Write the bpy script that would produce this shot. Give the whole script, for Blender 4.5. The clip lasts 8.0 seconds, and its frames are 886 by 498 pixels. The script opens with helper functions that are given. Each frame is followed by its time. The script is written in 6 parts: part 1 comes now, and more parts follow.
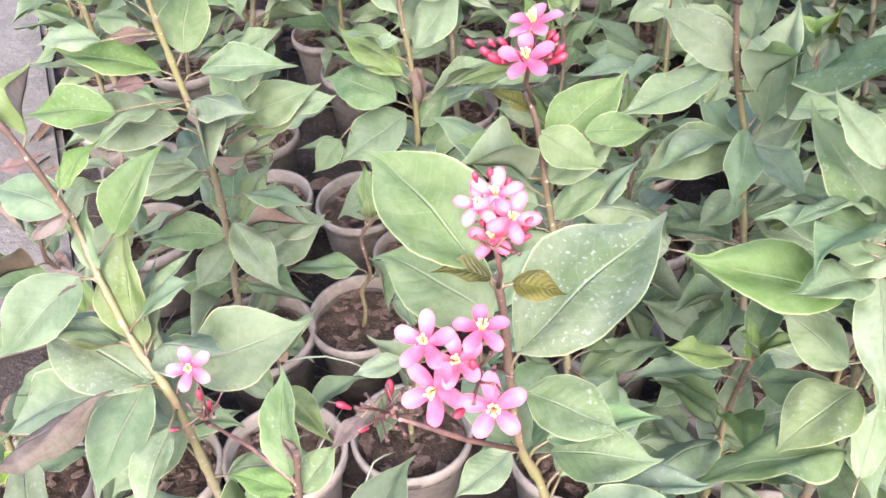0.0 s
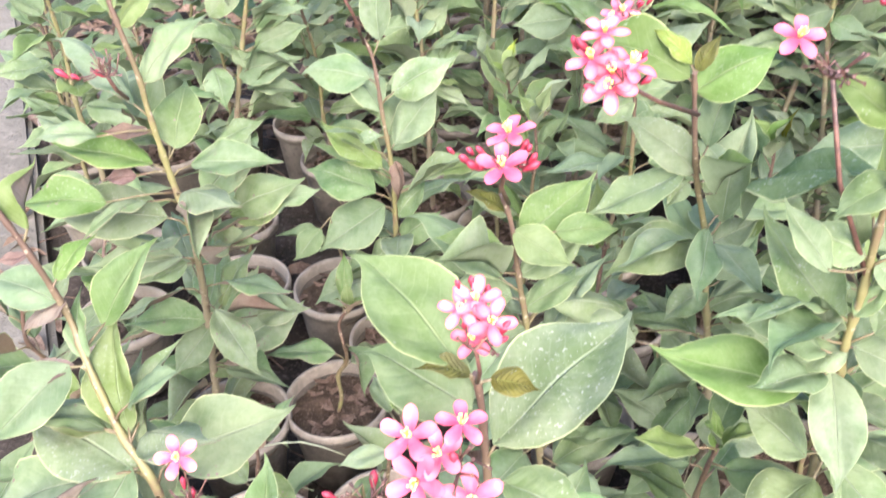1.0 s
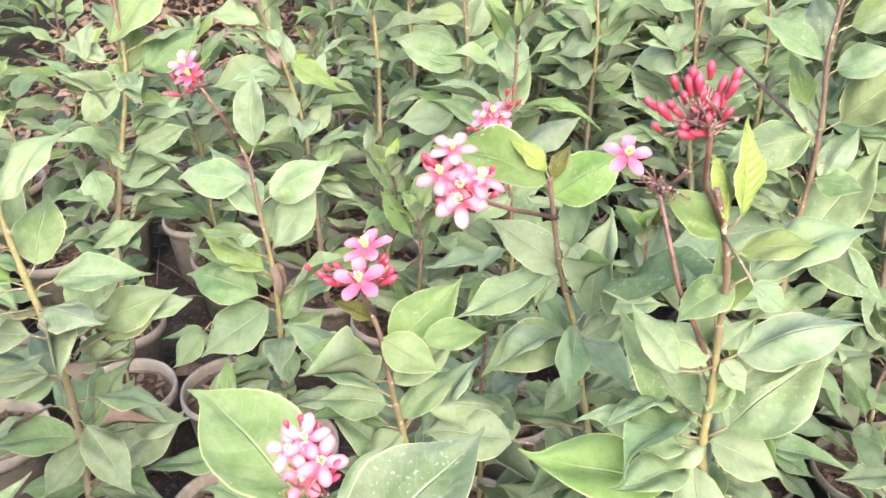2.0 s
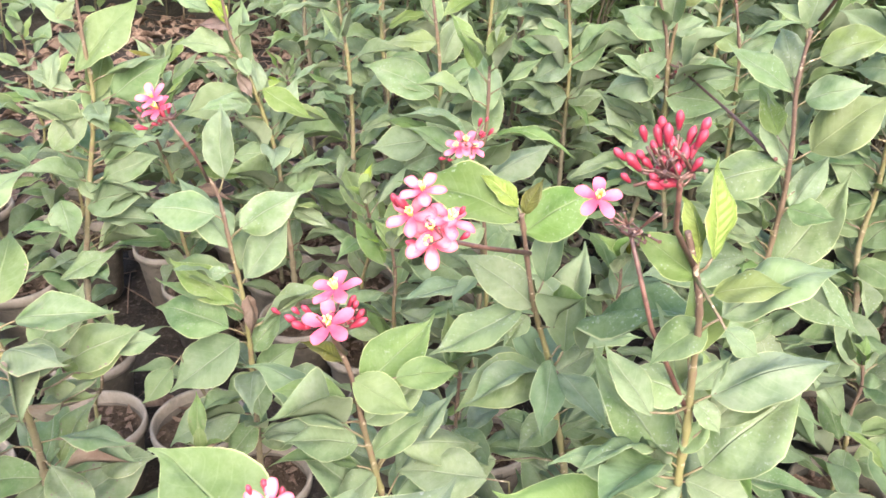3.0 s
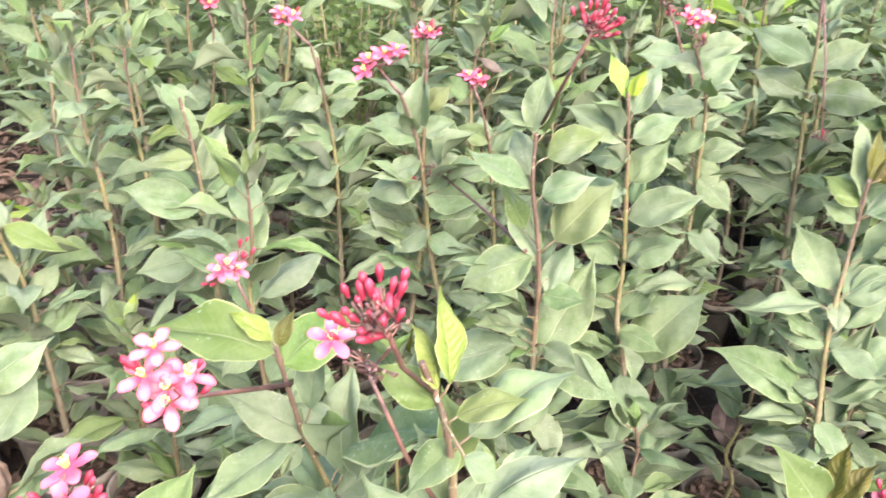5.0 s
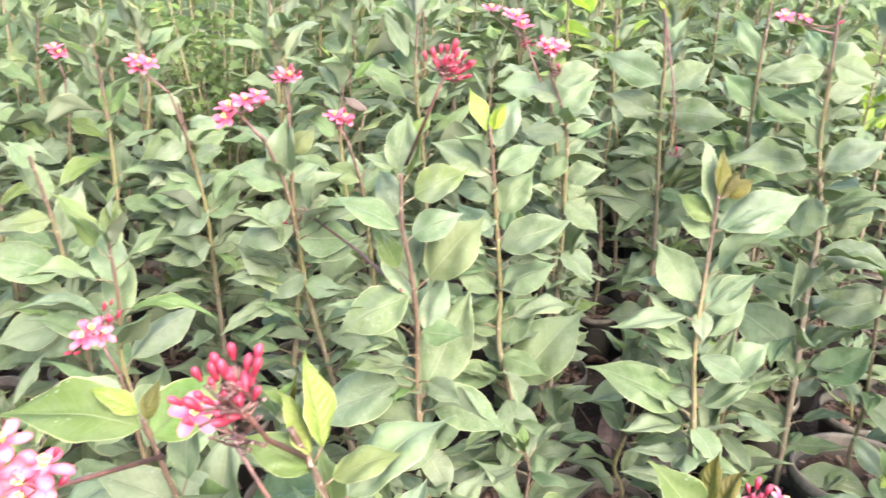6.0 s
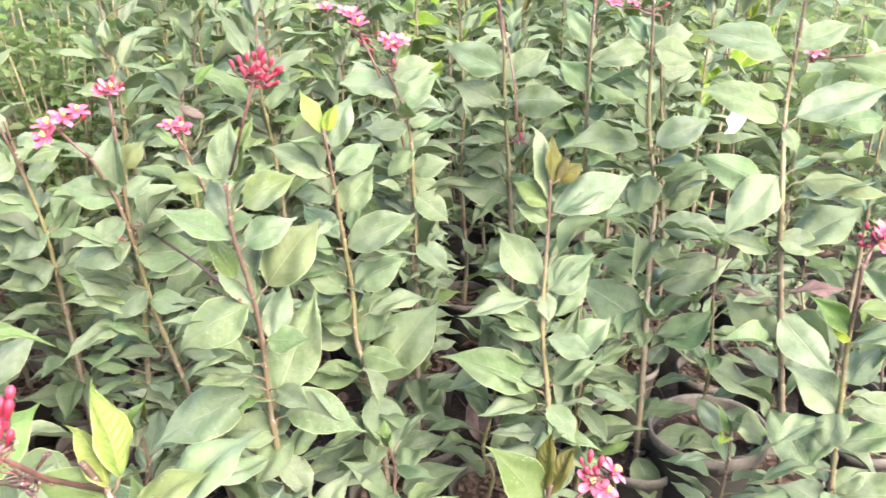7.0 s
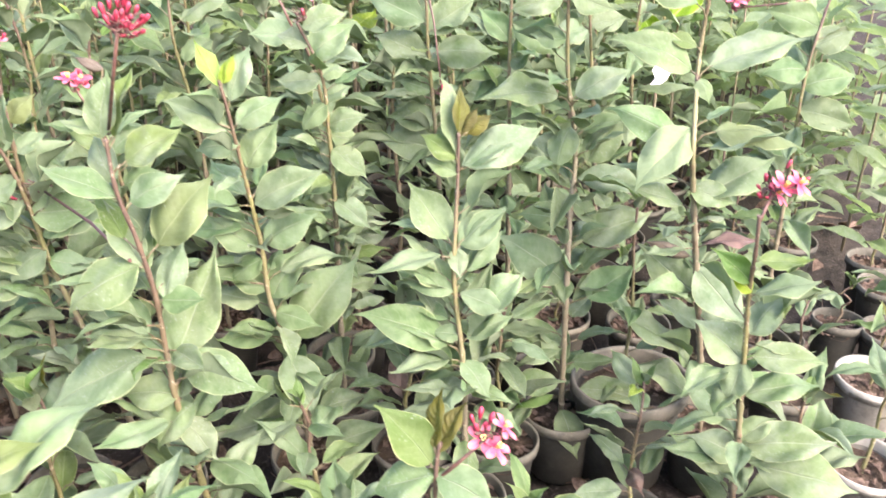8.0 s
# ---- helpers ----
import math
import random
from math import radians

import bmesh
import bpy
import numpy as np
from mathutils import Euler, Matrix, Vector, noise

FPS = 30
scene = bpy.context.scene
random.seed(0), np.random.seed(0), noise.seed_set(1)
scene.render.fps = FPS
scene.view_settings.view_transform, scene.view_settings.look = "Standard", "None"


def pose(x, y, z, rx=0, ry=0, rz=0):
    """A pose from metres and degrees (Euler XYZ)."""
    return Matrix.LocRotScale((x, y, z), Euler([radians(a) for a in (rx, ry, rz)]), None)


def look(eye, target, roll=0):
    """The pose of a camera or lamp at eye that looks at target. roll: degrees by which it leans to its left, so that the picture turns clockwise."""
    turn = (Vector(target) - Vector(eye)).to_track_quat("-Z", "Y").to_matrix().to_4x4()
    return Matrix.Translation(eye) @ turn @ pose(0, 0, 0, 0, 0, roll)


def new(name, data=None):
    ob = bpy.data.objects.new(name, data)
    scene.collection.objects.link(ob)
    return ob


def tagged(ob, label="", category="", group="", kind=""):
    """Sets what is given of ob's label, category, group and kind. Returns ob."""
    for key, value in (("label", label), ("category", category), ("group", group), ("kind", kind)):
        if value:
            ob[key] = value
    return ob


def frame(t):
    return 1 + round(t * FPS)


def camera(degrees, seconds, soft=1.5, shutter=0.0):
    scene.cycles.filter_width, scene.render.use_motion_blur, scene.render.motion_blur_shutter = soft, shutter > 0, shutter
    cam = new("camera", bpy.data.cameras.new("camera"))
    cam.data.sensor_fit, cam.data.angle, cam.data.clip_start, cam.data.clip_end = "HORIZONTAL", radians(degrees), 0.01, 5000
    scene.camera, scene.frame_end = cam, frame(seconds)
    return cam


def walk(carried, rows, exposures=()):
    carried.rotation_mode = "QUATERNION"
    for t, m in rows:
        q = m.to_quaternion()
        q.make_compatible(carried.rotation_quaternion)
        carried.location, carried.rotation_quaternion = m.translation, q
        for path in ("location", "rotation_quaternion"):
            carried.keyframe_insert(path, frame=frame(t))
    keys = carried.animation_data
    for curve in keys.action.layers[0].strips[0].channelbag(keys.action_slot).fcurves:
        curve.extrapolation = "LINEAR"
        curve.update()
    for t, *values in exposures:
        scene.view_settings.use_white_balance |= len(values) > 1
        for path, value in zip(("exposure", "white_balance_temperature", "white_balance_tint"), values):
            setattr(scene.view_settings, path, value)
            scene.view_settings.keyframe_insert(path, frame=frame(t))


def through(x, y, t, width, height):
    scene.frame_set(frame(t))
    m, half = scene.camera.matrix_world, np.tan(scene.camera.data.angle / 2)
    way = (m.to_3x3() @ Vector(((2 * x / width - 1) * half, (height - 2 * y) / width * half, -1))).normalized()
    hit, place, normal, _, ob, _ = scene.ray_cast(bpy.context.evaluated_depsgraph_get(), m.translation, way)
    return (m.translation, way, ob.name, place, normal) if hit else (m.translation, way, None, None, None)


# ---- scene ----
cam = camera(56.6, 8.0, soft=1.55, shutter=0.4)
PATH = [
    (0, (0.032, 0.026, 0.89), (-0.033, 1.486, -0.475), -1.8),
    (0.5, (0.033, 0.019, 0.902), (0.006, 1.518, -0.422), -0.7),
    (1, (0.027, 0.009, 0.918), (0.031, 1.595, -0.301), 0.6),
    (1.5, (0.055, 0.011, 0.933), (0.154, 1.666, -0.186), 1.7),
    (1.7, (0.063, 0.014, 0.936), (0.216, 1.686, -0.151), 2.0),
    (2.8, (0.068, 0.031, 0.954), (0.322, 1.719, -0.088), 2.7),
    (3, (0.071, 0.034, 0.952), (0.336, 1.729, -0.076), 2.8),
    (3.5, (0.075, 0.042, 0.951), (0.426, 1.741, -0.043), 3.5),
    (4, (0.089, 0.043, 0.969), (0.551, 1.747, 0.03), 3.4),
    (4.5, (0.101, 0.038, 0.983), (0.692, 1.732, 0.099), 2.9),
    (4.7, (0.113, 0.043, 0.98), (0.756, 1.728, 0.114), 2.8),
    (5.8, (0.127, 0.039, 1.01), (1.048, 1.632, 0.226), 1.7),
    (6, (0.138, 0.041, 1.004), (1.106, 1.609, 0.226), 1.4),
    (6.5, (0.167, 0.024, 1.017), (1.265, 1.504, 0.24), 0.4),
    (7, (0.189, 0.004, 1.016), (1.36, 1.416, 0.219), -0.1),
    (7.5, (0.209, -0.004, 1.008), (1.434, 1.355, 0.198), 0.1),
    (8, (0.257, -0.03, 1.009), (1.459, 1.293, 0.112), 0.3),
]
walk(
    cam,
    [(t, look(eye, target, roll)) for t, eye, target, roll in PATH],
    exposures=[(0, 2.0, 5720, 24), (0.5, 2.08, 5710, 23), (1.0, 2.09, 5910, 18), (1.5, 2.23, 6050, 16), (1.8, 2.17, 6130, 15), (3.0, 2.03, 6180, 15), (4.5, 2.11, 6180, 20), (6.0, 2.23, 6130, 20), (6.5, 2.24, 6140, 20), (8.0, 2.22, 6160, 19)],
)

# ---- light: high overcast daylight ----
world = bpy.data.worlds.new("sky")
scene.world = world
world.use_nodes = True
wn = world.node_tree.nodes
sky = wn.new("ShaderNodeTexSky")
sky.sky_type, sky.sun_disc = "NISHITA", False
sky.sun_elevation, sky.sun_rotation = radians(42), radians(175)
sky.air_density, sky.dust_density, sky.ozone_density = 1.0, 6.0, 1.0
world.node_tree.links.new(sky.outputs[0], wn["Background"].inputs[0])
wn["Background"].inputs[1].default_value = 0.26
sun = new("sun", bpy.data.lights.new("sun", "SUN"))
sun.data.energy, sun.data.angle, sun.data.color = 0.28, radians(120), (1.0, 0.98, 0.96)
sun.matrix_world = look((0.22, -2.6, 2.4), (0, 0, 0))


# ---- materials ----
class Nodes:
    """A small builder for node materials."""

    def __init__(self, name):
        self.m = bpy.data.materials.new(name)
        self.m.use_nodes = True
        self.t = self.m.node_tree
        self.bsdf = self.t.nodes["Principled BSDF"]
        self.out = self.t.nodes["Material Output"]

    def node(self, kind, **sets):
        n = self.t.nodes.new("ShaderNode" + kind)
        for k, v in sets.items():
            n.inputs[k.replace("_", " ")].default_value = v
        return n

    def put(self, sock, v):
        if isinstance(v, bpy.types.NodeSocket):
            self.t.links.new(v, sock)
        else:
            sock.default_value = v

    def math(self, op, a, b=0.0, clamp=False):
        n = self.t.nodes.new("ShaderNodeMath")
        n.operation, n.use_clamp = op, clamp
        self.put(n.inputs[0], a), self.put(n.inputs[1], b)
        return n.outputs[0]

    def step(self, v, lo, hi, a=0.0, b=1.0):
        n = self.t.nodes.new("ShaderNodeMapRange")
        n.interpolation_type = "SMOOTHSTEP"
        for s, x in zip(n.inputs, (v, lo, hi, a, b)):
            self.put(s, x)
        return n.outputs[0]

    def mix(self, f, a, b, how="MIX"):
        n = self.t.nodes.new("ShaderNodeMix")
        n.data_type, n.blend_type = "RGBA", how
        self.put(n.inputs[0], f), self.put(n.inputs[6], a), self.put(n.inputs[7], b)
        return n.outputs[2]

    def noise(self, scale, detail=3.0, rough=0.55, co=None, w=None):
        n = self.node("TexNoise", Scale=scale, Detail=detail, Roughness=rough)
        if w is not None:
            n.noise_dimensions = "4D"
            self.put(n.inputs["W"], w)
        if co is not None:
            self.t.links.new(co, n.inputs["Vector"])
        return n.outputs["Fac"]

    def bump(self, height, strength, dist):
        n = self.node("Bump", Strength=strength, Distance=dist)
        self.t.links.new(height, n.inputs["Height"])
        self.t.links.new(n.outputs[0], self.bsdf.inputs["Normal"])

    def set(self, **k):
        for a, v in k.items():
            self.put(self.bsdf.inputs[a.replace("_", " ")], v)
        return self.m


def rgb(r, g, b):
    return (r, g, b, 1.0)


def leaf_material(name, dark, light, vein, rim, dust=0.24, through=0.5, gloss=0.48, spots=0.0, every=False, quilting=0.1):
    """Leaf skin: pale midrib and side veins, a thin pale margin, blotches, dust and a little light through the blade."""
    k = Nodes(name)
    uv = k.node("UVMap")
    sp = k.node("SeparateXYZ")
    k.t.links.new(uv.outputs[0], sp.inputs[0])
    a = k.math("ABSOLUTE", k.math("SUBTRACT", k.math("MULTIPLY", sp.outputs[0], 2.0), 1.0))
    v = sp.outputs[1]
    rnd = k.math("FRACT", k.math("ADD", k.node("ObjectInfo").outputs["Random"], k.node("NewGeometry").outputs["Random Per Island"]))
    geo = k.node("NewGeometry").outputs["Position"]
    mid = k.math("MULTIPLY", k.step(a, 0.014, 0.045, 1.0, 0.0), k.step(v, 0.6, 1.0, 1.0, 0.35))
    run = k.math("SUBTRACT", k.math("MULTIPLY", v, 10.0), k.math("ADD", k.math("MULTIPLY", k.math("POWER", a, 1.4), 2.4), k.math("MULTIPLY", k.noise(45.0, 2.0, 0.5, geo), 1.1)))
    saw = k.math("ABSOLUTE", k.math("SUBTRACT", k.math("FRACT", run), 0.5))
    side = k.math("MULTIPLY", k.step(saw, 0.0, 0.1, 1.0, 0.0), k.step(a, 0.55, 0.95, 1.0, 0.0))
    edge = k.step(a, 0.962, 0.984)
    blotch = k.step(k.math("ADD", k.math("MULTIPLY", k.noise(22.0, 2.0, 0.5, geo, rnd), 0.5), k.math("MULTIPLY", k.noise(110.0, 5.0, 0.7, geo, rnd), 0.5)), 0.38, 0.6)
    grain = k.noise(420.0, 2.0, 0.5, geo)
    col = k.mix(blotch, dark, light)
    hue = k.node("HueSaturation")
    k.put(hue.inputs["Saturation"], k.step(k.math("FRACT", k.math("MULTIPLY", rnd, 13.7)), 0.0, 1.0, 0.9, 1.14))
    k.put(hue.inputs["Hue"], k.step(k.math("FRACT", k.math("MULTIPLY", rnd, 7.31)), 0.0, 1.0, 0.486, 0.514))
    k.put(hue.inputs["Value"], k.step(rnd, 0.0, 1.0, 0.9, 1.06))
    k.put(hue.inputs["Color"], col)
    col = hue.outputs[0]
    coat = k.step(k.math("FRACT", k.math("MULTIPLY", rnd, 3.37)), 0.0, 1.0, 0.35, 1.7)
    dusty = k.math("MULTIPLY", k.math("MULTIPLY", k.step(k.noise(30.0, 6.0, 0.7, geo), 0.34, 0.7), dust), coat)
    col = k.mix(dusty, col, rgb(0.335, 0.375, 0.3))
    worn = k.math("MULTIPLY", k.step(k.noise(210.0, 5.0, 0.7, geo), 0.48, 0.66), 0.24)
    col = k.mix(worn, col, dark)
    col = k.mix(k.math("MULTIPLY", side, 0.14), col, vein)
    col = k.mix(k.math("MULTIPLY", mid, 0.7), col, vein)
    col = k.mix(k.math("MULTIPLY", edge, 0.8), col, rim)
    if spots:
        fleck = k.math("MULTIPLY", k.step(k.noise(380.0, 2.5, 0.6, geo), 0.6, 0.66), k.step(k.noise(34.0, 3.0, 0.6, geo), 0.42, 0.58))
        some = 1.0 if every else k.step(k.math("FRACT", k.math("MULTIPLY", rnd, 5.7)), 0.5, 0.7)
        col = k.mix(k.math("MULTIPLY", k.math("MULTIPLY", fleck, spots), some), col, rgb(0.62, 0.64, 0.58))
    k.set(Base_Color=col, Roughness=k.math("ADD", k.step(grain, 0.2, 0.8, gloss - 0.1, gloss + 0.02), k.math("MULTIPLY", k.step(k.noise(42.0, 4.0, 0.6, geo), 0.4, 0.62), 0.28)), Specular_IOR_Level=0.16)
    quilt = k.math("MULTIPLY", k.step(saw, 0.0, 0.5), k.step(a, 0.5, 1.0, 1.0, 0.0))
    h = k.math("ADD", k.math("MULTIPLY", quilt, quilting), k.math("MULTIPLY", mid, -0.9))
    h = k.math("ADD", h, k.math("ADD", k.math("MULTIPLY", k.noise(160.0, 3.0, 0.6, geo), 0.6), k.math("MULTIPLY", k.noise(48.0, 2.0, 0.5, geo), 1.1)))
    k.bump(h, 1.0, 0.0017)
    tr = k.node("BsdfTranslucent")
    k.t.links.new(k.mix(0.5, col, rgb(light[0] * 1.5, light[1] * 1.5, light[2] * 0.7)), tr.inputs[0])
    ms = k.node("MixShader")
    ms.inputs[0].default_value = through
    k.t.links.new(k.bsdf.outputs[0], ms.inputs[1])
    k.t.links.new(tr.outputs[0], ms.inputs[2])
    k.t.links.new(ms.outputs[0], k.out.inputs[0])
    return k.m


LEAF = {
    "leaf": leaf_material("mature leaf", rgb(0.105, 0.165, 0.075), rgb(0.182, 0.246, 0.13), rgb(0.33, 0.39, 0.25), rgb(0.44, 0.49, 0.25), spots=0.28),
    "specked": leaf_material("specked leaf", rgb(0.085, 0.142, 0.055), rgb(0.15, 0.212, 0.1), rgb(0.3, 0.37, 0.23), rgb(0.44, 0.49, 0.25), dust=0.16, spots=0.36, every=True),
    "young2": leaf_material("fresh leaf", rgb(0.095, 0.155, 0.044), rgb(0.155, 0.22, 0.086), rgb(0.29, 0.37, 0.18), rgb(0.5, 0.55, 0.25), dust=0.1, spots=0.2),
    "young": leaf_material("new leaf", rgb(0.13, 0.205, 0.024), rgb(0.19, 0.27, 0.042), rgb(0.58, 0.66, 0.22), rgb(0.62, 0.66, 0.25), dust=0.05, through=0.4, gloss=0.3, quilting=0.3),
    "olive": leaf_material("olive leaf", rgb(0.12, 0.155, 0.06), rgb(0.165, 0.21, 0.08), rgb(0.32, 0.38, 0.2), rgb(0.42, 0.45, 0.22), dust=0.22),
    "bronze": leaf_material("bronze young leaf", rgb(0.085, 0.08, 0.018), rgb(0.14, 0.14, 0.03), rgb(0.24, 0.28, 0.07), rgb(0.2, 0.15, 0.06), dust=0.05, gloss=0.28, quilting=0.45),
    "dark": leaf_material("purple brown leaf", rgb(0.06, 0.038, 0.03), rgb(0.1, 0.068, 0.053), rgb(0.14, 0.1, 0.075), rgb(0.13, 0.08, 0.065), dust=0.1, through=0.12),
    "dry": leaf_material("dry leaf", rgb(0.045, 0.034, 0.023), rgb(0.085, 0.066, 0.046), rgb(0.13, 0.105, 0.08), rgb(0.09, 0.07, 0.052), dust=0.08, through=0.15, gloss=0.6),
    "yellow": leaf_material("pale yellow leaf", rgb(0.18, 0.235, 0.11), rgb(0.22, 0.275, 0.145), rgb(0.45, 0.52, 0.28), rgb(0.45, 0.5, 0.28), dust=0.15),
}
UNDER = leaf_material("leaf underside", rgb(0.165, 0.21, 0.13), rgb(0.205, 0.255, 0.16), rgb(0.3, 0.35, 0.23), rgb(0.3, 0.34, 0.2), dust=0.2, gloss=0.6)
UNDER_BROWN = leaf_material("purplish leaf underside", rgb(0.15, 0.112, 0.084), rgb(0.21, 0.165, 0.128), rgb(0.26, 0.21, 0.17), rgb(0.2, 0.16, 0.12), dust=0.15, through=0.2, gloss=0.55)


def stem_material():
    """Green-brown bark: purple at the young end, tan and corky lower down, with leaf scars."""
    k = Nodes("stem bark")
    geo = k.node("NewGeometry").outputs["Position"]
    rnd = k.node("ObjectInfo").outputs["Random"]
    at = k.node("Attribute")
    at.attribute_name = "age"
    age = at.outputs["Fac"]
    n = k.noise(55.0, 4.0, 0.6, geo)
    col = k.mix(k.step(age, 0.06, 0.34), rgb(0.07, 0.043, 0.029), rgb(0.126, 0.12, 0.043))
    col = k.mix(k.step(k.math("ADD", age, k.math("MULTIPLY", n, 0.3)), 0.45, 0.95), col, rgb(0.132, 0.115, 0.072))
    col = k.mix(k.step(n, 0.5, 0.72), col, rgb(0.1, 0.066, 0.04))
    col = k.mix(k.step(k.noise(190.0, 2.0, 0.5, geo), 0.62, 0.72), col, rgb(0.26, 0.22, 0.155))
    k.bump(k.noise(240.0, 4.0, 0.6, geo), 0.5, 0.001)
    return k.set(Base_Color=col, Roughness=0.62)


STEM = stem_material()


def stalk_material():
    k = Nodes("flower stalk")
    geo = k.node("NewGeometry").outputs["Position"]
    col = k.mix(k.step(k.noise(120.0, 3.0, 0.5, geo), 0.35, 0.7), rgb(0.055, 0.026, 0.02), rgb(0.115, 0.056, 0.04))
    k.bump(k.noise(400.0, 2.0, 0.5, geo), 0.4, 0.0006)
    return k.set(Base_Color=col, Roughness=0.5)


STALK = stalk_material()


def petal_material(name, deep, pale, where, blush=0.0):
    """Petals with a paler field and deeper rim, throat and streaks."""
    k = Nodes(name)
    uv = k.node("UVMap")
    sp = k.node("SeparateXYZ")
    k.t.links.new(uv.outputs[0], sp.inputs[0])
    geo = k.node("NewGeometry").outputs["Position"]
    rnd = k.node("ObjectInfo").outputs["Random"]
    wave = k.noise(160.0, 3.0, 0.55, geo)
    a = k.math("ABSOLUTE", k.math("SUBTRACT", k.math("MULTIPLY", sp.outputs[0], 2.0), 1.0))
    f = k.math("ADD", k.step(sp.outputs[1], where[0], where[1]), k.math("MULTIPLY", k.math("SUBTRACT", wave, 0.5), 0.8), True)
    f = k.math("MULTIPLY", f, k.step(rnd, 0.0, 1.0, 0.5, 1.0))
    f = k.math("MULTIPLY", f, k.step(a, 0.35, 1.0, 1.0, 1.0 - blush))
    f = k.math("MULTIPLY", f, k.step(sp.outputs[1], 0.75, 1.0, 1.0, 1.0 - 0.8 * blush))
    col = k.mix(f, deep, pale)
    streak = k.step(k.math("ABSOLUTE", k.math("SUBTRACT", k.math("FRACT", k.math("MULTIPLY", sp.outputs[0], 7.0)), 0.5)), 0.0, 0.2, 0.14, 0.0)
    col = k.mix(streak, col, deep)
    k.bump(k.math("ADD", k.noise(500.0, 2.0, 0.5, geo), streak), 0.35, 0.0006)
    k.set(Base_Color=col, Roughness=0.45, Specular_IOR_Level=0.35)
    tr = k.node("BsdfTranslucent")
    k.t.links.new(col, tr.inputs[0])
    ms = k.node("MixShader")
    ms.inputs[0].default_value = 0.25
    k.t.links.new(k.bsdf.outputs[0], ms.inputs[1]), k.t.links.new(tr.outputs[0], ms.inputs[2])
    k.t.links.new(ms.outputs[0], k.out.inputs[0])
    return k.m


PETAL = petal_material("pink petal", rgb(0.41, 0.045, 0.095), rgb(0.57, 0.19, 0.24), (0.1, 0.95), 0.25)
# paler pink petals; the white sheen at mid-petal is painted into the colour
PETAL_PALE_SHEEN = petal_material("pale pink petal with painted sheen", rgb(0.4, 0.04, 0.08), rgb(0.6, 0.235, 0.27), (0.05, 0.6), 0.7)
BUD = petal_material("red bud", rgb(0.19, 0.013, 0.028), rgb(0.36, 0.05, 0.085), (0.1, 0.9))
CALYX = Nodes("calyx").set(Base_Color=rgb(0.13, 0.02, 0.03), Roughness=0.5)
STAMEN = Nodes("stamen").set(Base_Color=rgb(0.75, 0.62, 0.16), Roughness=0.55)


def pot_material(name, deep, worn, mud_colour, coat):
    """Old nursery pots: dull plastic under a coat of dried mud."""
    k = Nodes(name)
    geo = k.node("NewGeometry").outputs["Position"]
    rnd = k.node("ObjectInfo").outputs["Random"]
    mud = k.step(k.noise(22.0, 6.0, 0.65, geo), 0.35, 0.68)
    col = k.mix(rnd, deep, worn)
    col = k.mix(k.math("MULTIPLY", mud, coat), col, mud_colour)
    streak = k.step(k.noise(60.0, 5.0, 0.7, geo), 0.52, 0.62)
    col = k.mix(k.math("MULTIPLY", streak, 0.35), col, deep)
    col = k.mix(k.math("MULTIPLY", k.step(k.noise(150.0, 3.0, 0.6, geo), 0.55, 0.7), 0.3), col, mud_colour)
    k.bump(k.noise(70.0, 5.0, 0.65, geo), 0.5, 0.002)
    return k.set(Base_Color=col, Roughness=0.8)


POT = {
    "brown": pot_material("brown mud-coated pot", rgb(0.03, 0.027, 0.021), rgb(0.1, 0.088, 0.067), rgb(0.18, 0.155, 0.118), 0.5),
    # olive-brown ware with the shade under the foliage mixed into its colour
    "dark": pot_material("shaded olive-brown pot", rgb(0.012, 0.0117, 0.008), rgb(0.026, 0.025, 0.0175), rgb(0.058, 0.054, 0.038), 0.45),
    "pale": pot_material("pale dusty pot", rgb(0.045, 0.042, 0.033), rgb(0.11, 0.103, 0.083), rgb(0.21, 0.195, 0.158), 0.5),
}
RIM = {
    "brown": pot_material("worn tan rim", rgb(0.11, 0.096, 0.075), rgb(0.18, 0.158, 0.124), rgb(0.27, 0.237, 0.19), 0.6),
    # worn rim of that ware, darkened by the same painted shade
    "dark": pot_material("worn shaded brown rim", rgb(0.036, 0.034, 0.024), rgb(0.08, 0.075, 0.055), rgb(0.15, 0.137, 0.103), 0.5),
    "pale": pot_material("worn whitish rim", rgb(0.15, 0.143, 0.118), rgb(0.23, 0.22, 0.183), rgb(0.32, 0.305, 0.255), 0.6),
}


def earth_material(name, dark, mid, pale, scale):
    k = Nodes(name)
    geo = k.node("NewGeometry").outputs["Position"]
    n1 = k.noise(scale, 8.0, 0.68, geo)
    n2 = k.noise(scale * 9.0, 5.0, 0.6, geo)
    col = k.mix(k.step(n1, 0.35, 0.65), dark, mid)
    col = k.mix(k.math("MULTIPLY", k.step(n2, 0.52, 0.72), 0.7), col, pale)
    k.bump(k.math("ADD", n1, k.math("MULTIPLY", n2, 0.6)), 0.9, 0.012)
    return k.set(Base_Color=col, Roughness=0.95, Specular_IOR_Level=0.15)


SOIL = earth_material("potting soil", rgb(0.036, 0.026, 0.018), rgb(0.09, 0.065, 0.045), rgb(0.19, 0.142, 0.102), 40.0)
GROUND = earth_material("dark bare earth", rgb(0.016, 0.0135, 0.011), rgb(0.042, 0.035, 0.028), rgb(0.11, 0.09, 0.073), 14.0)
CONCRETE = earth_material("worn concrete", rgb(0.082, 0.078, 0.064), rgb(0.115, 0.108, 0.09), rgb(0.15, 0.14, 0.118), 7.0)
LITTER = earth_material("litter", rgb(0.1, 0.066, 0.047), rgb(0.2, 0.145, 0.108), rgb(0.33, 0.26, 0.205), 60.0)


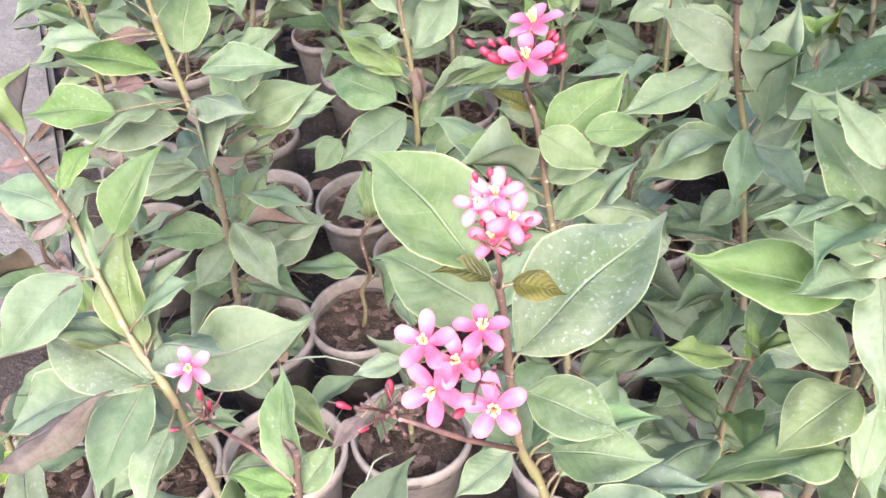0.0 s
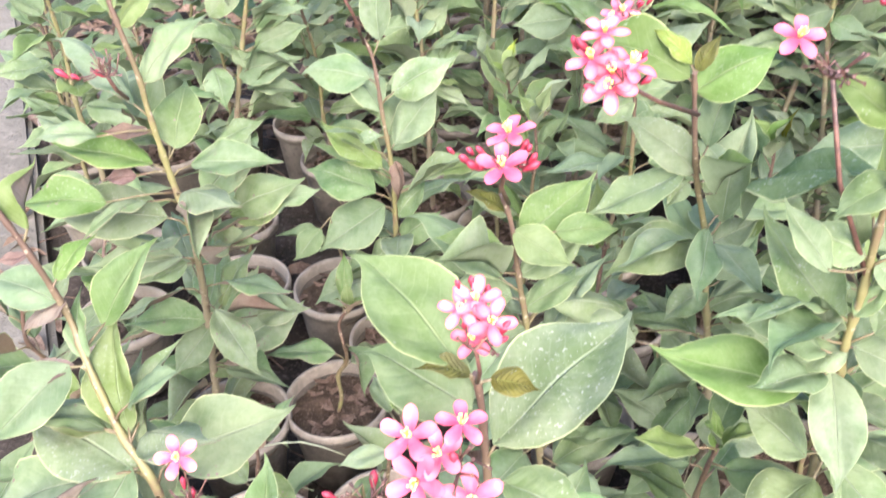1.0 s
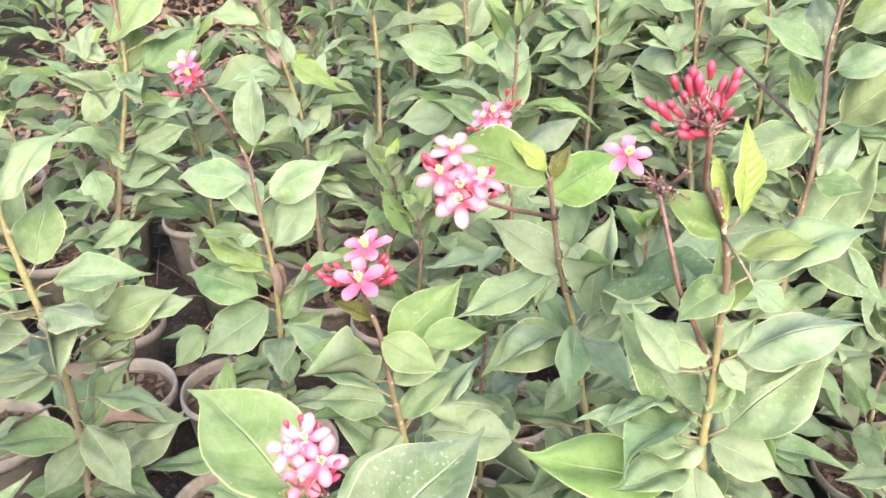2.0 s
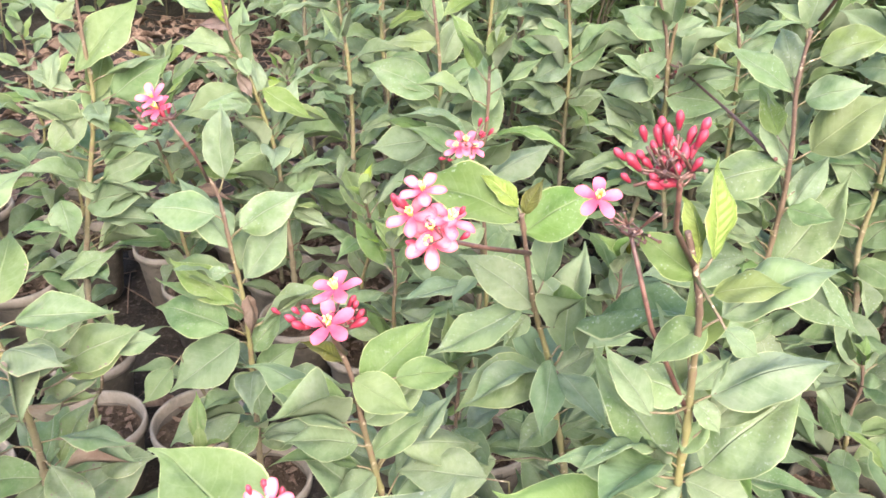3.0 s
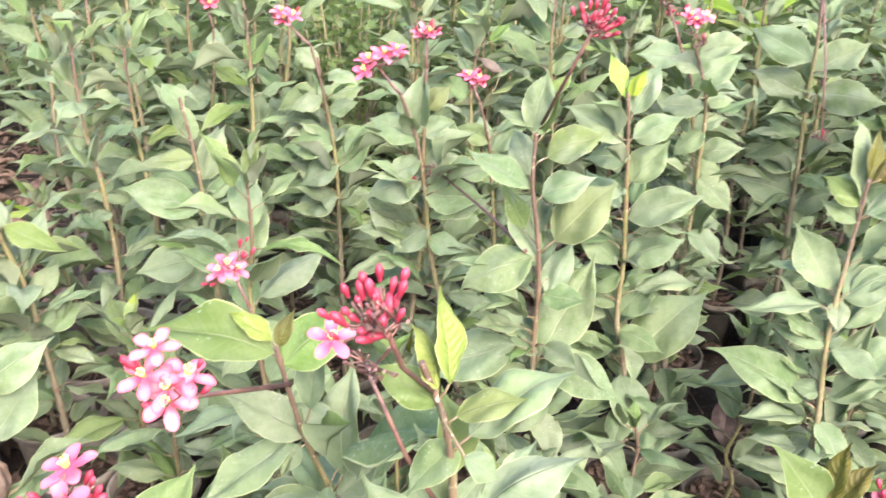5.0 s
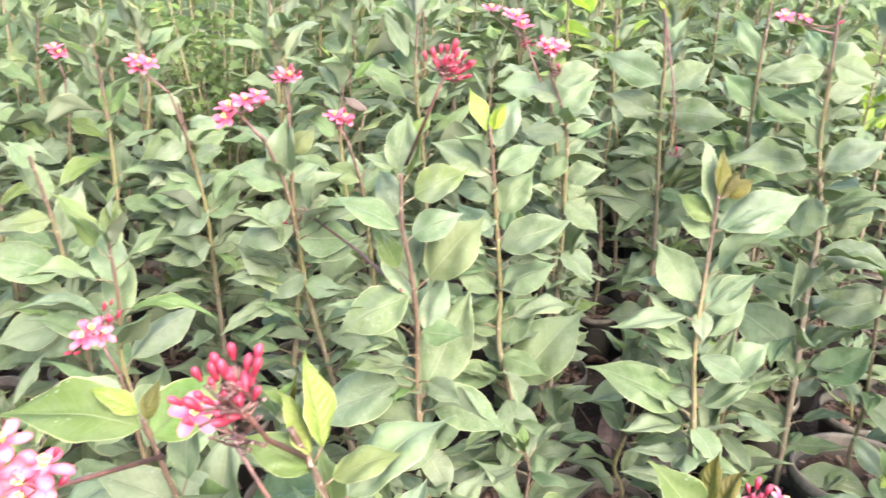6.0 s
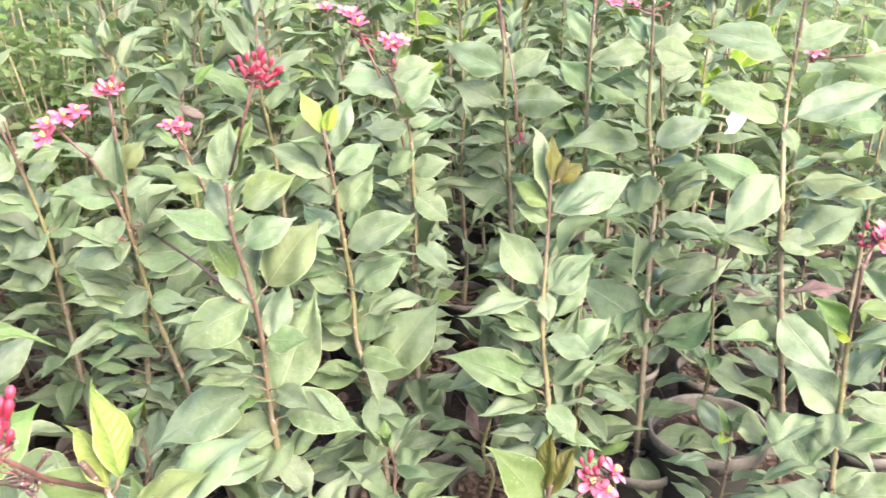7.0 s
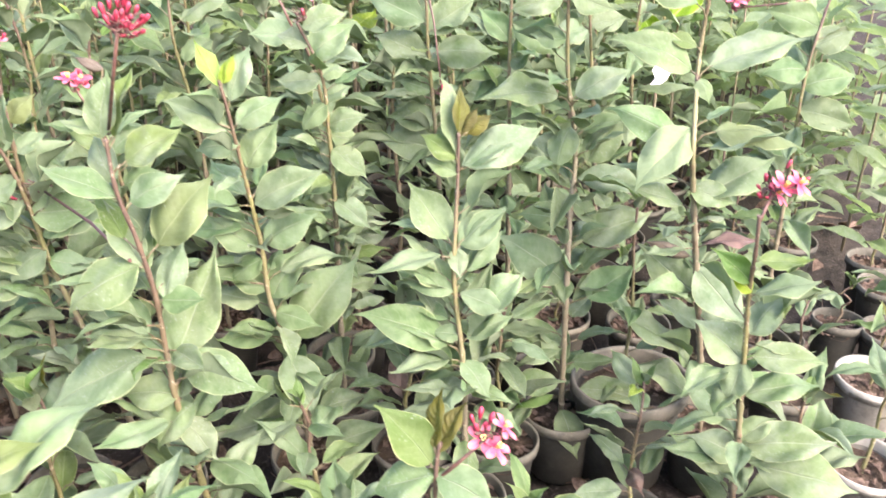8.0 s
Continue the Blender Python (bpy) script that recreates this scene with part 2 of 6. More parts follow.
# ---- building helpers ----
def part(name, bm, material, parent=None, label=""):
    """Link a bmesh as one smooth mesh object, under a thing or a part."""
    me = bpy.data.meshes.new(name)
    bm.to_mesh(me)
    bm.free()
    return mesh_part(name, me, material, parent, label)


def mesh_part(name, me, material, parent=None, label=""):
    if not me.materials:
        for m in material if isinstance(material, (list, tuple)) else [material]:
            me.materials.append(m)
    ob = new(name, me)
    ob.parent = parent
    if label:
        tagged(ob, label)
    return ob


def smooth(bm):
    for f in bm.faces:
        f.smooth = True
    return bm


def tube(bm, pts, radii, sides=6, age=None, layer=None):
    """A tapered tube through pts."""
    rings = []
    for i, p in enumerate(pts):
        d = (pts[min(i + 1, len(pts) - 1)] - pts[max(i - 1, 0)]).normalized()
        u = d.orthogonal().normalized() if i == 0 else (rings_u - d * rings_u.dot(d)).normalized()
        rings_u = u
        w = d.cross(u)
        ring = []
        for s in range(sides):
            a = 2 * math.pi * s / sides
            v = bm.verts.new(p + (u * math.cos(a) + w * math.sin(a)) * radii[i])
            if layer is not None:
                v[layer] = age[i]
            ring.append(v)
        rings.append(ring)
    for r, q in zip(rings, rings[1:]):
        for s in range(sides):
            bm.faces.new((r[s], r[(s + 1) % sides], q[(s + 1) % sides], q[s])).smooth = True
    bm.faces.new(rings[0][::-1]), bm.faces.new(rings[-1])


def lathe(profile, sides=28, wobble=0.0, seed=0):
    """A turned form from (radius, height) pairs."""
    bm = bmesh.new()
    rnd = random.Random(seed)
    ph = rnd.random() * 6.28
    rings = []
    for r, z in profile:
        ring = []
        for s in range(sides):
            a = 2 * math.pi * s / sides
            k = 1 + wobble * math.sin(2 * a + ph)
            ring.append(bm.verts.new((r * k * math.cos(a), r * k * math.sin(a), z + wobble * 0.08 * math.sin(a + ph))))
        rings.append(ring)
    for r, q in zip(rings, rings[1:]):
        for s in range(sides):
            bm.faces.new((r[s], r[(s + 1) % sides], q[(s + 1) % sides], q[s])).smooth = True
    bm.faces.new(rings[0][::-1]), bm.faces.new(rings[-1])
    return bm


# ---- leaf blades: one unit long, one unit wide, shared by all leaves ----
OUTLINE = ((0.0, 0.02), (0.05, 0.33), (0.12, 0.62), (0.25, 0.9), (0.38, 1.0), (0.52, 0.94), (0.64, 0.75), (0.73, 0.53), (0.8, 0.34), (0.86, 0.18), (0.9, 0.105), (0.94, 0.07), (0.97, 0.045), (1.0, 0.01))


def blade_outline(v, belly):
    """Half the width at v: rounded base, full sides, then a drawn-out drip tip."""
    return 0.5 * float(np.interp(v ** (1 / belly), *zip(*OUTLINE)))


def leaf_blade(seed, arch, fold, ripple, twist, belly, rows=20, cols=5, curl=0.0, dome=0.9, recurve=0.0):
    """A pointed oval blade with upper and lower skin, arched, folded along the midrib and rippled at the margin."""
    rnd = random.Random(seed)
    bm = bmesh.new()
    uv = bm.loops.layers.uv.new("UVMap")
    ph, ph2 = rnd.random() * 6.28, rnd.random() * 6.28
    hook, drip, flick = rnd.uniform(-0.07, 0.07), rnd.uniform(-0.6, 0.7), rnd.choice((-1, 1)) * rnd.uniform(0.04, 0.12)
    layers = []
    for side in (0, 1):
        grid = []
        for i in range(rows + 1):
            v = 0.45 * i / rows + 0.55 * (0.5 - 0.5 * math.cos(math.pi * i / rows))
            w = blade_outline(v, belly)
            if i in (0, rows):
                w = 0.004
            row = []
            for j in range(-cols, cols + 1):
                u = j / cols
                x = u * w
                tw = twist * (v - 0.5)
                z = arch * v * (1 - v) + fold * (abs(x) - dome * x * x) * math.sin(math.pi * min(1.0, v * 1.05)) ** 0.7
                z += ripple * abs(u) ** 2 * math.sin(v * 12 + ph + (2.1 if u > 0 else 0)) * w * 2
                z += 0.010 * math.sin(v * 27 + ph2) * abs(u) * w * 2
                z -= 0.10 * max(0.0, v - 0.82) ** 2 / 0.03 * drip + recurve * max(0.0, v - 0.45) ** 2
                z += x * tw + 0.035 * math.sin(7 * v + 5 * u + ph) * math.sin(3.1 * v + ph2) * w * 2
                if curl:
                    turn = u * curl + 0.8 * (v - 0.4)
                    x, z = w / curl * math.sin(turn) * 1.3, z - w / curl * (1 - math.cos(turn)) * 0.55
                x += hook * v * v * (1 - v) * 2 + flick * max(0.0, v - 0.8) ** 2 / 0.04
                row.append((bm.verts.new((x, v, z - 0.006 * side)), (0.5 + 0.5 * u, v)))
            grid.append(row)
        layers.append(grid)
        for i in range(rows):
            for j in range(2 * cols):
                q = [grid[i][j], grid[i][j + 1], grid[i + 1][j + 1], grid[i + 1][j]]
                if side:
                    q = q[::-1]
                f = bm.faces.new([c[0] for c in q])
                f.smooth, f.material_index = True, side
                for lp, c in zip(f.loops, q):
                    lp[uv].uv = c[1]
    me = bpy.data.meshes.new("leaf")
    bm.to_mesh(me)
    bm.free()
    me.materials.append(LEAF["leaf"])
    me.materials.append(UNDER)
    return me


BLADES = [
    leaf_blade(1, 0.16, 0.20, 0.022, 0.1, 0.95, dome=1.2),
    leaf_blade(2, 0.30, 0.27, 0.033, -0.25, 1.0, dome=0.6, recurve=0.25),
    leaf_blade(3, 0.10, 0.34, 0.028, 0.2, 0.92, dome=0.9, recurve=0.15),
    leaf_blade(4, 0.40, 0.14, 0.039, 0.3, 0.96, dome=1.8, recurve=0.4),
    leaf_blade(5, 0.20, 0.28, 0.044, -0.2, 1.08, dome=0.7),
    leaf_blade(6, -0.12, 0.22, 0.028, 0.25, 0.98, dome=1.4),
    leaf_blade(7, 0.26, 0.10, 0.033, -0.4, 0.9, dome=2.2, recurve=0.15),
    leaf_blade(10, 0.16, 0.38, 0.028, 0.15, 1.0, dome=0.5, recurve=0.3),
    leaf_blade(11, 0.36, 0.24, 0.039, 0.1, 1.05, dome=1.5, recurve=0.2),
    leaf_blade(12, 0.22, -0.26, 0.028, -0.15, 1.0, dome=0.3, recurve=0.5),
    leaf_blade(13, 0.30, -0.18, 0.039, 0.25, 1.04, dome=0.2, recurve=0.35),
    leaf_blade(15, 0.2, 0.95, 0.025, 0.2, 0.95, dome=0.5, recurve=0.25),
    leaf_blade(14, 0.12, 0.45, 0.033, -0.3, 0.94, dome=0.6, recurve=0.2),
]
MILD = (0, 1, 3, 5, 6, 8, 10)
ROLLED = leaf_blade(8, 0.2, 0.0, 0.015, 0.0, 0.95, rows=22, cols=7, curl=2.2)


class Plant:
    """What is gathered of a plant before its stem is made."""

    def __init__(self, ob, pts, seed):
        self.ob, self.pts, self.rnd, self.petioles, self.ripe = ob, pts, random.Random(seed), [], 0.55

    def nearest(self, q, drop):
        best = None
        for a, b in zip(self.pts, self.pts[1:]):
            d = b - a
            k = max(0.0, min(1.0, (q - a).dot(d) / d.length_squared))
            p = a + d * k
            if best is None or (p - q).length < best[0]:
                best = ((p - q).length, p, d)
        _, p, d = best
        down = d.normalized() if d.z < 0 else -d.normalized()
        low = p + down * min(drop, max(0.0, p.z - self.pts[-1].z - 0.01))
        # stay on the stem's line
        near = None
        for a, b in zip(self.pts, self.pts[1:]):
            e = b - a
            k = max(0.0, min(1.0, (low - a).dot(e) / e.length_squared))
            c = a + e * k
            if near is None or (c - low).length < near[0]:
                near = ((c - low).length, c)
        return near[1]


PLANTS = []
POT_SIZES = {}


def pot_parts(owner, radius, height, seed, ware):
    """A tapered pot with a rolled rim, open above, and the soil inside it."""
    key = (round(radius, 3), round(height, 3), seed % 4, ware)
    if key not in POT_SIZES:
        r, h = radius, height
        bm = lathe([(r * 0.68, 0.0), (r * 0.72, 0.004), (r * 0.9, h * 0.8), (r * 0.93, h * 0.86), (r, h * 0.87), (r * 1.01, h * 0.93), (r * 1.0, h), (r * 0.955, h * 1.005), (r * 0.925, h * 0.98), (r * 0.9, h * 0.86), (r * 0.87, h * 0.7)], 32, 0.025, seed)
        for f in bm.faces:
            if len(f.verts) == 4 and f.calc_center_median().z > h * 0.9:
                f.material_index = 1
        pm = bpy.data.meshes.new("pot")
        bm.to_mesh(pm), bm.free()
        rnd = random.Random(seed)
        sb = bmesh.new()
        rows = []
        for i in range(9):
            rr = r * 0.905 * i / 8
            rows.append([sb.verts.new((rr * math.cos(a), rr * math.sin(a), h * 0.80 + 0.012 * noise.noise(Vector((rr * 30 * math.cos(a), rr * 30 * math.sin(a), seed))) + 0.006 * (rnd.random() - 0.5))) for a in [2 * math.pi * s / 24 for s in range(24)]])
        for p, q in zip(rows[1:], rows[2:]):
            for s in range(24):
                sb.faces.new((p[s], q[s], q[(s + 1) % 24], p[(s + 1) % 24])).smooth = True
        sb.faces.new(rows[1])
        for v in rows[0]:
            sb.verts.remove(v)
        # chips of bark and dry leaf on the soil
        for _ in range(40):
            a, q = rnd.random() * 6.28, r * 0.86 * math.sqrt(rnd.random())
            m = pose(q * math.cos(a), q * math.sin(a), h * 0.80 + 0.008, rnd.uniform(-25, 25), rnd.uniform(-25, 25), rnd.uniform(0, 360)) @ Matrix.Diagonal((rnd.uniform(0.006, 0.018), rnd.uniform(0.003, 0.007), 0.002, 1))
            made = bmesh.ops.create_cube(sb, size=1.0, matrix=m)
            for v in made["verts"]:
                v.co += Vector((rnd.uniform(-1, 1) * 0.004, rnd.uniform(-1, 1) * 0.003, rnd.uniform(-1, 1) * 0.0012))
            for f in {f for v in made["verts"] for f in v.link_faces}:
                f.material_index = 1
        sm = bpy.data.meshes.new("soil")
        sb.to_mesh(sm), sb.free()
        POT_SIZES[key] = pm, sm
    pm, sm = POT_SIZES[key]
    mesh_part("pot", pm, [POT[ware], RIM[ware]], owner)
    mesh_part("soil", sm, [SOIL, LITTER], owner)


def plant(stem, base, seed=0, radius=0.066, height=0.13, label="", group="potted shrubs in the nursery bed", ware="brown"):
    """A potted shrub with one main stem (points from the top down) that grows from the pot at base."""
    x, y = base
    # pots further right take the ware that has foliage shade in its colour
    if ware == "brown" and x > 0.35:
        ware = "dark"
    ob = new("potted_shrub")
    ob.location = (x, y, 0)
    tagged(ob, label or "leafy green shrub with dusty leaves in a %s nursery pot" % ("grey-brown" if ware == "brown" else "shaded brown"), "potted plant", group)
    pts = [Vector(p) for p in stem]
    foot = Vector((x, y, height * 0.78))
    last = pts[-1]
    if last.z > foot.z + 0.03:
        for k in (0.35, 0.7):
            q = last.lerp(foot, k)
            b = (pts[-1] - pts[-2]).normalized() if len(pts) > 1 else Vector((0, 0, -1))
            pts.append(q + Vector((b.x, b.y, 0)) * 0.02 * (1 - k))
        pts.append(foot)
    local = [p - ob.location for p in pts]
    p = Plant(ob, local, seed)
    PLANTS.append(p)
    pot_parts(ob, radius, height, seed, ware)
    return p


def blade_pose(b, az, el, roll, length, width):
    d = Vector((math.cos(radians(az)) * math.cos(radians(el)), math.sin(radians(az)) * math.cos(radians(el)), math.sin(radians(el))))
    a0 = d.cross(Vector((0, 0, 1))).normalized()
    n0 = a0.cross(d)
    a = a0 * math.cos(radians(roll)) + n0 * math.sin(radians(roll))
    n = a.cross(d)
    m = Matrix((a * width, d * length, n * length)).transposed().to_4x4()
    m.translation = b
    return m


def leaf(p, base, az, el, roll, length, width, kind="leaf", variant=None, local=False):
    """One leaf: blade from its base towards azimuth and elevation, turned by roll about its midrib."""
    b = Vector(base) if local else Vector(base) - p.ob.location
    me = ROLLED if kind == "dry" else BLADES[variant if variant is not None else p.rnd.randrange(len(BLADES)) if local else p.rnd.choice(MILD)]
    ob = new("leaf", me)
    ob.parent = p.ob
    ob.matrix_basis = blade_pose(b, az, el, roll, length, width)
    if p.ob.location.x < -0.1 and p.ob.location.y < 0.8:
        ob.material_slots[1].link = "OBJECT"
        ob.material_slots[1].material = UNDER_BROWN
    if kind != "leaf":
        ob.material_slots[0].link = "OBJECT"
        ob.material_slots[0].material = LEAF[kind]
        if kind in ("dark", "dry"):
            ob.material_slots[1].link = "OBJECT"
            ob.material_slots[1].material = LEAF[kind]
        tagged(ob, {"young": "bright yellow-green new leaf", "young2": "fresh light green leaf", "olive": "olive green leaf", "bronze": "bronze-tinged young leaf", "dark": "purple-brown leaf", "dry": "withered brown curled leaf", "yellow": "pale yellow-green leaf", "specked": "green leaf flecked with white dust specks"}[kind])
    d = Vector((math.cos(radians(az)) * math.cos(radians(el)), math.sin(radians(az)) * math.cos(radians(el)), math.sin(radians(el))))
    p.petioles.append((b, d, length))
    return ob


# ---- flowers ----
def petal_ring(bm, uv, count, length, width, cup, start):
    for k in range(count):
        rot = Matrix.Rotation(start + 2 * math.pi * k / count, 3, "Z")
        grid = []
        for i in range(9):
            v = (0, 0.1, 0.25, 0.42, 0.58, 0.72, 0.84, 0.94, 1.0)[i]
            w = width * (0.28 + 0.72 * math.sin(math.pi * 0.5 * min(1.0, v / 0.6))) * math.sqrt(max(0.02, 1 - (max(0.0, v - 0.58) / 0.42) ** 2.4))
            row = []
            for j in (-1, -0.5, 0, 0.5, 1):
                z = cup * v * v - 0.15 * cup * v ** 4 - 0.10 * length * (1 - abs(j)) * math.sin(math.pi * v) - 0.12 * length * max(0.0, v - 0.7) ** 2 / 0.09 + 0.02 * length * math.sin(9 * v + k)
                row.append((bm.verts.new(rot @ Vector((j * w * 0.5, 0.0012 + length * v, z))), (0.5 + 0.5 * j, v)))
            grid.append(row)
        for i in range(8):
            for j in range(4):
                q = [grid[i][j], grid[i][j + 1], grid[i + 1][j + 1], grid[i + 1][j]]
                f = bm.faces.new([c[0] for c in q])
                f.smooth = True
                for lp, c in zip(f.loops, q):
                    lp[uv].uv = c[1]


def flower_mesh(seed, cup):
    """Five rounded petals about a tuft of yellow stamens, on a short red tube."""
    bm = bmesh.new()
    uv = bm.loops.layers.uv.new("UVMap")
    petal_ring(bm, uv, 5, 0.0162, 0.0092, cup, seed)
    n0 = len(bm.faces)
    rnd = random.Random(seed)
    for k in range(8):
        a, r = 0.785 * k + rnd.random() * 0.4, 0.0016 + 0.0014 * rnd.random()
        top = Vector((r * math.cos(a), r * math.sin(a), 0.0055 + 0.002 * rnd.random()))
        tube(bm, [Vector((0.4 * r * math.cos(a), 0.4 * r * math.sin(a), -0.001)), top * 0.8, top], [0.0005, 0.0005, 0.0005], 4)
        tip = bmesh.ops.create_icosphere(bm, subdivisions=1, radius=0.0009, matrix=Matrix.Translation(top))
    bm.faces.ensure_lookup_table()
    for f in bm.faces[n0:]:
        f.material_index, f.smooth = 1, True
    n1 = len(bm.faces)
    tube(bm, [Vector((0, 0, 0.0005)), Vector((0, 0, -0.004)), Vector((0, 0, -0.009))], [0.0018, 0.0019, 0.0015], 6)
    bm.faces.ensure_lookup_table()
    for f in bm.faces[n1:]:
        f.material_index = 2
    me = bpy.data.meshes.new("flower")
    bm.to_mesh(me)
    bm.free()
    for m in (PETAL, STAMEN, CALYX):
        me.materials.append(m)
    return me


def bud_mesh(length, radius):
    """A spindle of furled petals in a dark calyx."""
    bm = bmesh.new()
    uv = bm.loops.layers.uv.new("UVMap")
    prof = [(0.45, 0.0), (0.62, 0.16), (0.72, 0.3), (0.95, 0.5), (1.0, 0.66), (0.82, 0.82), (0.42, 0.94), (0.08, 1.0)]
    rings = []
    for r, z in prof:
        rings.append([bm.verts.new((radius * r * (1 + 0.07 * math.cos(5 * a + 6 * z)) * math.cos(a), radius * r * (1 + 0.07 * math.cos(5 * a + 6 * z)) * math.sin(a), z * length)) for a in [2 * math.pi * s / 10 for s in range(10)]])
    for i, (r, q) in enumerate(zip(rings, rings[1:])):
        for s in range(10):
            f = bm.faces.new((r[s], r[(s + 1) % 10], q[(s + 1) % 10], q[s]))
            f.smooth, f.material_index = True, 1 if i < 1 else 0
            for lp, (u, v) in zip(f.loops, ((s, i), (s + 1, i), (s + 1, i + 1), (s, i + 1))):
                lp[uv].uv = (u / 10, v / 7)
    bm.faces.new(rings[0][::-1]), bm.faces.new(rings[-1])
    me = bpy.data.meshes.new("bud")
    bm.to_mesh(me)
    bm.free()
    me.materials.append(BUD), me.materials.append(CALYX)
    return me


FLOWERS = [flower_mesh(1, 0.003), flower_mesh(2, 0.0055), flower_mesh(3, 0.001), flower_mesh(4, 0.007)]
BUDS = [bud_mesh(0.0140, 0.0030), bud_mesh(0.0105, 0.0027), bud_mesh(0.0070, 0.0022)]
FACE = Vector((-0.1, -0.62, 0.78)).normalized()


def cluster(p, root, centre, flowers, buds, size=1.0, local=False, pale=False):
    """A branching flower head: a stalk from root to a hub below the centre, short forks, twigs to every flower and bud."""
    o = Vector((0, 0, 0)) if local else p.ob.location
    root, centre = Vector(root) - o, Vector(centre) - o
    rnd = p.rnd
    bm = bmesh.new()
    span = (centre - root).length
    bow = root.lerp(centre, 0.5) + Vector((rnd.uniform(-1, 1), rnd.uniform(-1, 1), -0.4)) * 0.05 * span
    tube(bm, [root, bow, centre], [0.0021 * size, 0.0018 * size, 0.0015 * size], 6)
    items = [("flower", Vector(q) - o) for q in flowers] + [("bud", Vector(q) - o) for q in buds]
    # small unopened buds crowd between the larger ones
    if len(buds) > 3:
        for _ in range(min(16, len(buds))):
            a, b = Vector(rnd.choice(buds)) - o, Vector(rnd.choice(buds)) - o
            items.append(("small", a.lerp(b, rnd.uniform(0.25, 0.75)).lerp(centre, rnd.uniform(0.05, 0.35)) - FACE * rnd.uniform(0.0, 0.006)))
    forks = [centre + Vector((math.cos(k * 1.257 + rnd.random()), math.sin(k * 1.257 + rnd.random()), 0.9)) * 0.007 * size - FACE * 0.004 for k in range(5)]
    for f in forks:
        tube(bm, [centre, f], [0.0014 * size, 0.001 * size], 5)
    placed = []
    for kind, q in items:
        out = q - centre
        lean = {"flower": 0.35, "bud": 1.1, "small": 1.2}[kind]
        back = (FACE * (0.9 if kind == "flower" else 0.45) + out.normalized() * lean + Vector((0, 0, 0.0 if kind == "flower" else 0.35)) + Vector((rnd.uniform(-1, 1), rnd.uniform(-1, 1), rnd.uniform(-0.6, 1))) * 0.25).normalized()
        placed.append((kind, q, back))
        foot = q - back * (0.008 if kind == "flower" else 0.0075) * size
        fork = min(forks, key=lambda f: (f - foot).length)
        tube(bm, [fork, fork.lerp(foot, 0.5) - FACE * 0.003, foot], [0.0009 * size, 0.0008 * size, 0.001 * size], 5)
    # scars and tiny stubs along the twigs
    for _ in range(22 if len(flowers) < 2 else 8):
        f = rnd.choice(forks)
        a = f + Vector((rnd.uniform(-1, 1), rnd.uniform(-1, 1), rnd.uniform(-0.3, 1))) * 0.011 * size
        tube(bm, [f, a, a + (a - f) * 0.25], [0.0006, 0.0005, 0.0011], 5)
    head = part("flower_head", bm, STALK, p.ob, "pink star flowers and buds on a dark red stalk" if flowers else "red buds on a dark red stalk")
    for i, (kind, q, back) in enumerate(placed):
        me = rnd.choice(FLOWERS) if kind == "flower" else BUDS[2] if kind == "small" else (BUDS[0] if i % 3 == 0 else rnd.choice(BUDS[:2]))
        ob = new("flower" if kind == "flower" else "bud", me)
        ob.parent = head
        s = size * {"flower": rnd.uniform(0.9, 1.12), "bud": rnd.uniform(0.65, 1.0), "small": rnd.uniform(0.7, 1.1)}[kind]
        spin = Matrix.Rotation(rnd.random() * 6.28, 4, "Z")
        off = -back * (0.0065 * s if kind != "flower" else 0)
        ob.matrix_basis = Matrix.Translation(q + off) @ back.to_track_quat("Z", "Y").to_matrix().to_4x4() @ spin @ Matrix.Diagonal((s, s, s, 1))
        # petals of these heads carry their sheen as pale colour
        if pale and kind == "flower":
            ob.material_slots[0].link = "OBJECT"
            ob.material_slots[0].material = PETAL_PALE_SHEEN
    return head


def finish(p):
    """Make the stem with its leaf stalks, once the plant's leaves are known."""
    bm = bmesh.new()
    layer = bm.verts.layers.float.new("age")
    pts = p.pts
    n = len(pts)
    # smooth the line
    fine = []
    for i in range(n - 1):
        a, b, c, d = pts[max(i - 1, 0)], pts[i], pts[i + 1], pts[min(i + 2, n - 1)]
        steps = max(4, int((c - b).length / 0.006))
        for k in range(steps):
            t = k / steps
            fine.append(0.5 * ((2 * b) + (c - a) * t + (2 * a - 5 * b + 4 * c - d) * t * t + (3 * b - a - 3 * c + d) * t ** 3))
    fine.append(pts[-1])
    run = [0.0]
    for a, b in zip(fine, fine[1:]):
        run.append(run[-1] + (b - a).length)
    radii = [(0.0019 + 0.0028 * min(1.0, r / 0.5)) * (1 + 0.10 * math.sin(r * 170) + 0.34 * max(0.0, math.sin(r * 251 + p.ob.location.x * 90)) ** 10) for r in run]
    tube(bm, fine, radii, 8, [min(1.0, r / p.ripe) for r in run], layer)
    for b, d, length in p.petioles:
        foot = p.nearest(b, 0.16 * length)
        gap = (b - foot).length
        if gap > 0.09:
            foot = b - d * 0.02 - Vector((0, 0, 0.015))
        mid = foot.lerp(b, 0.55) + Vector((0, 0, 0.06 * gap)) - d * 0.1 * gap
        tube(bm, [foot, mid, b + d * 0.04 * length], [0.0013, 0.001, 0.0008], 5, [0.25, 0.2, 0.2], layer)
    part("stem", bm, STEM, p.ob)


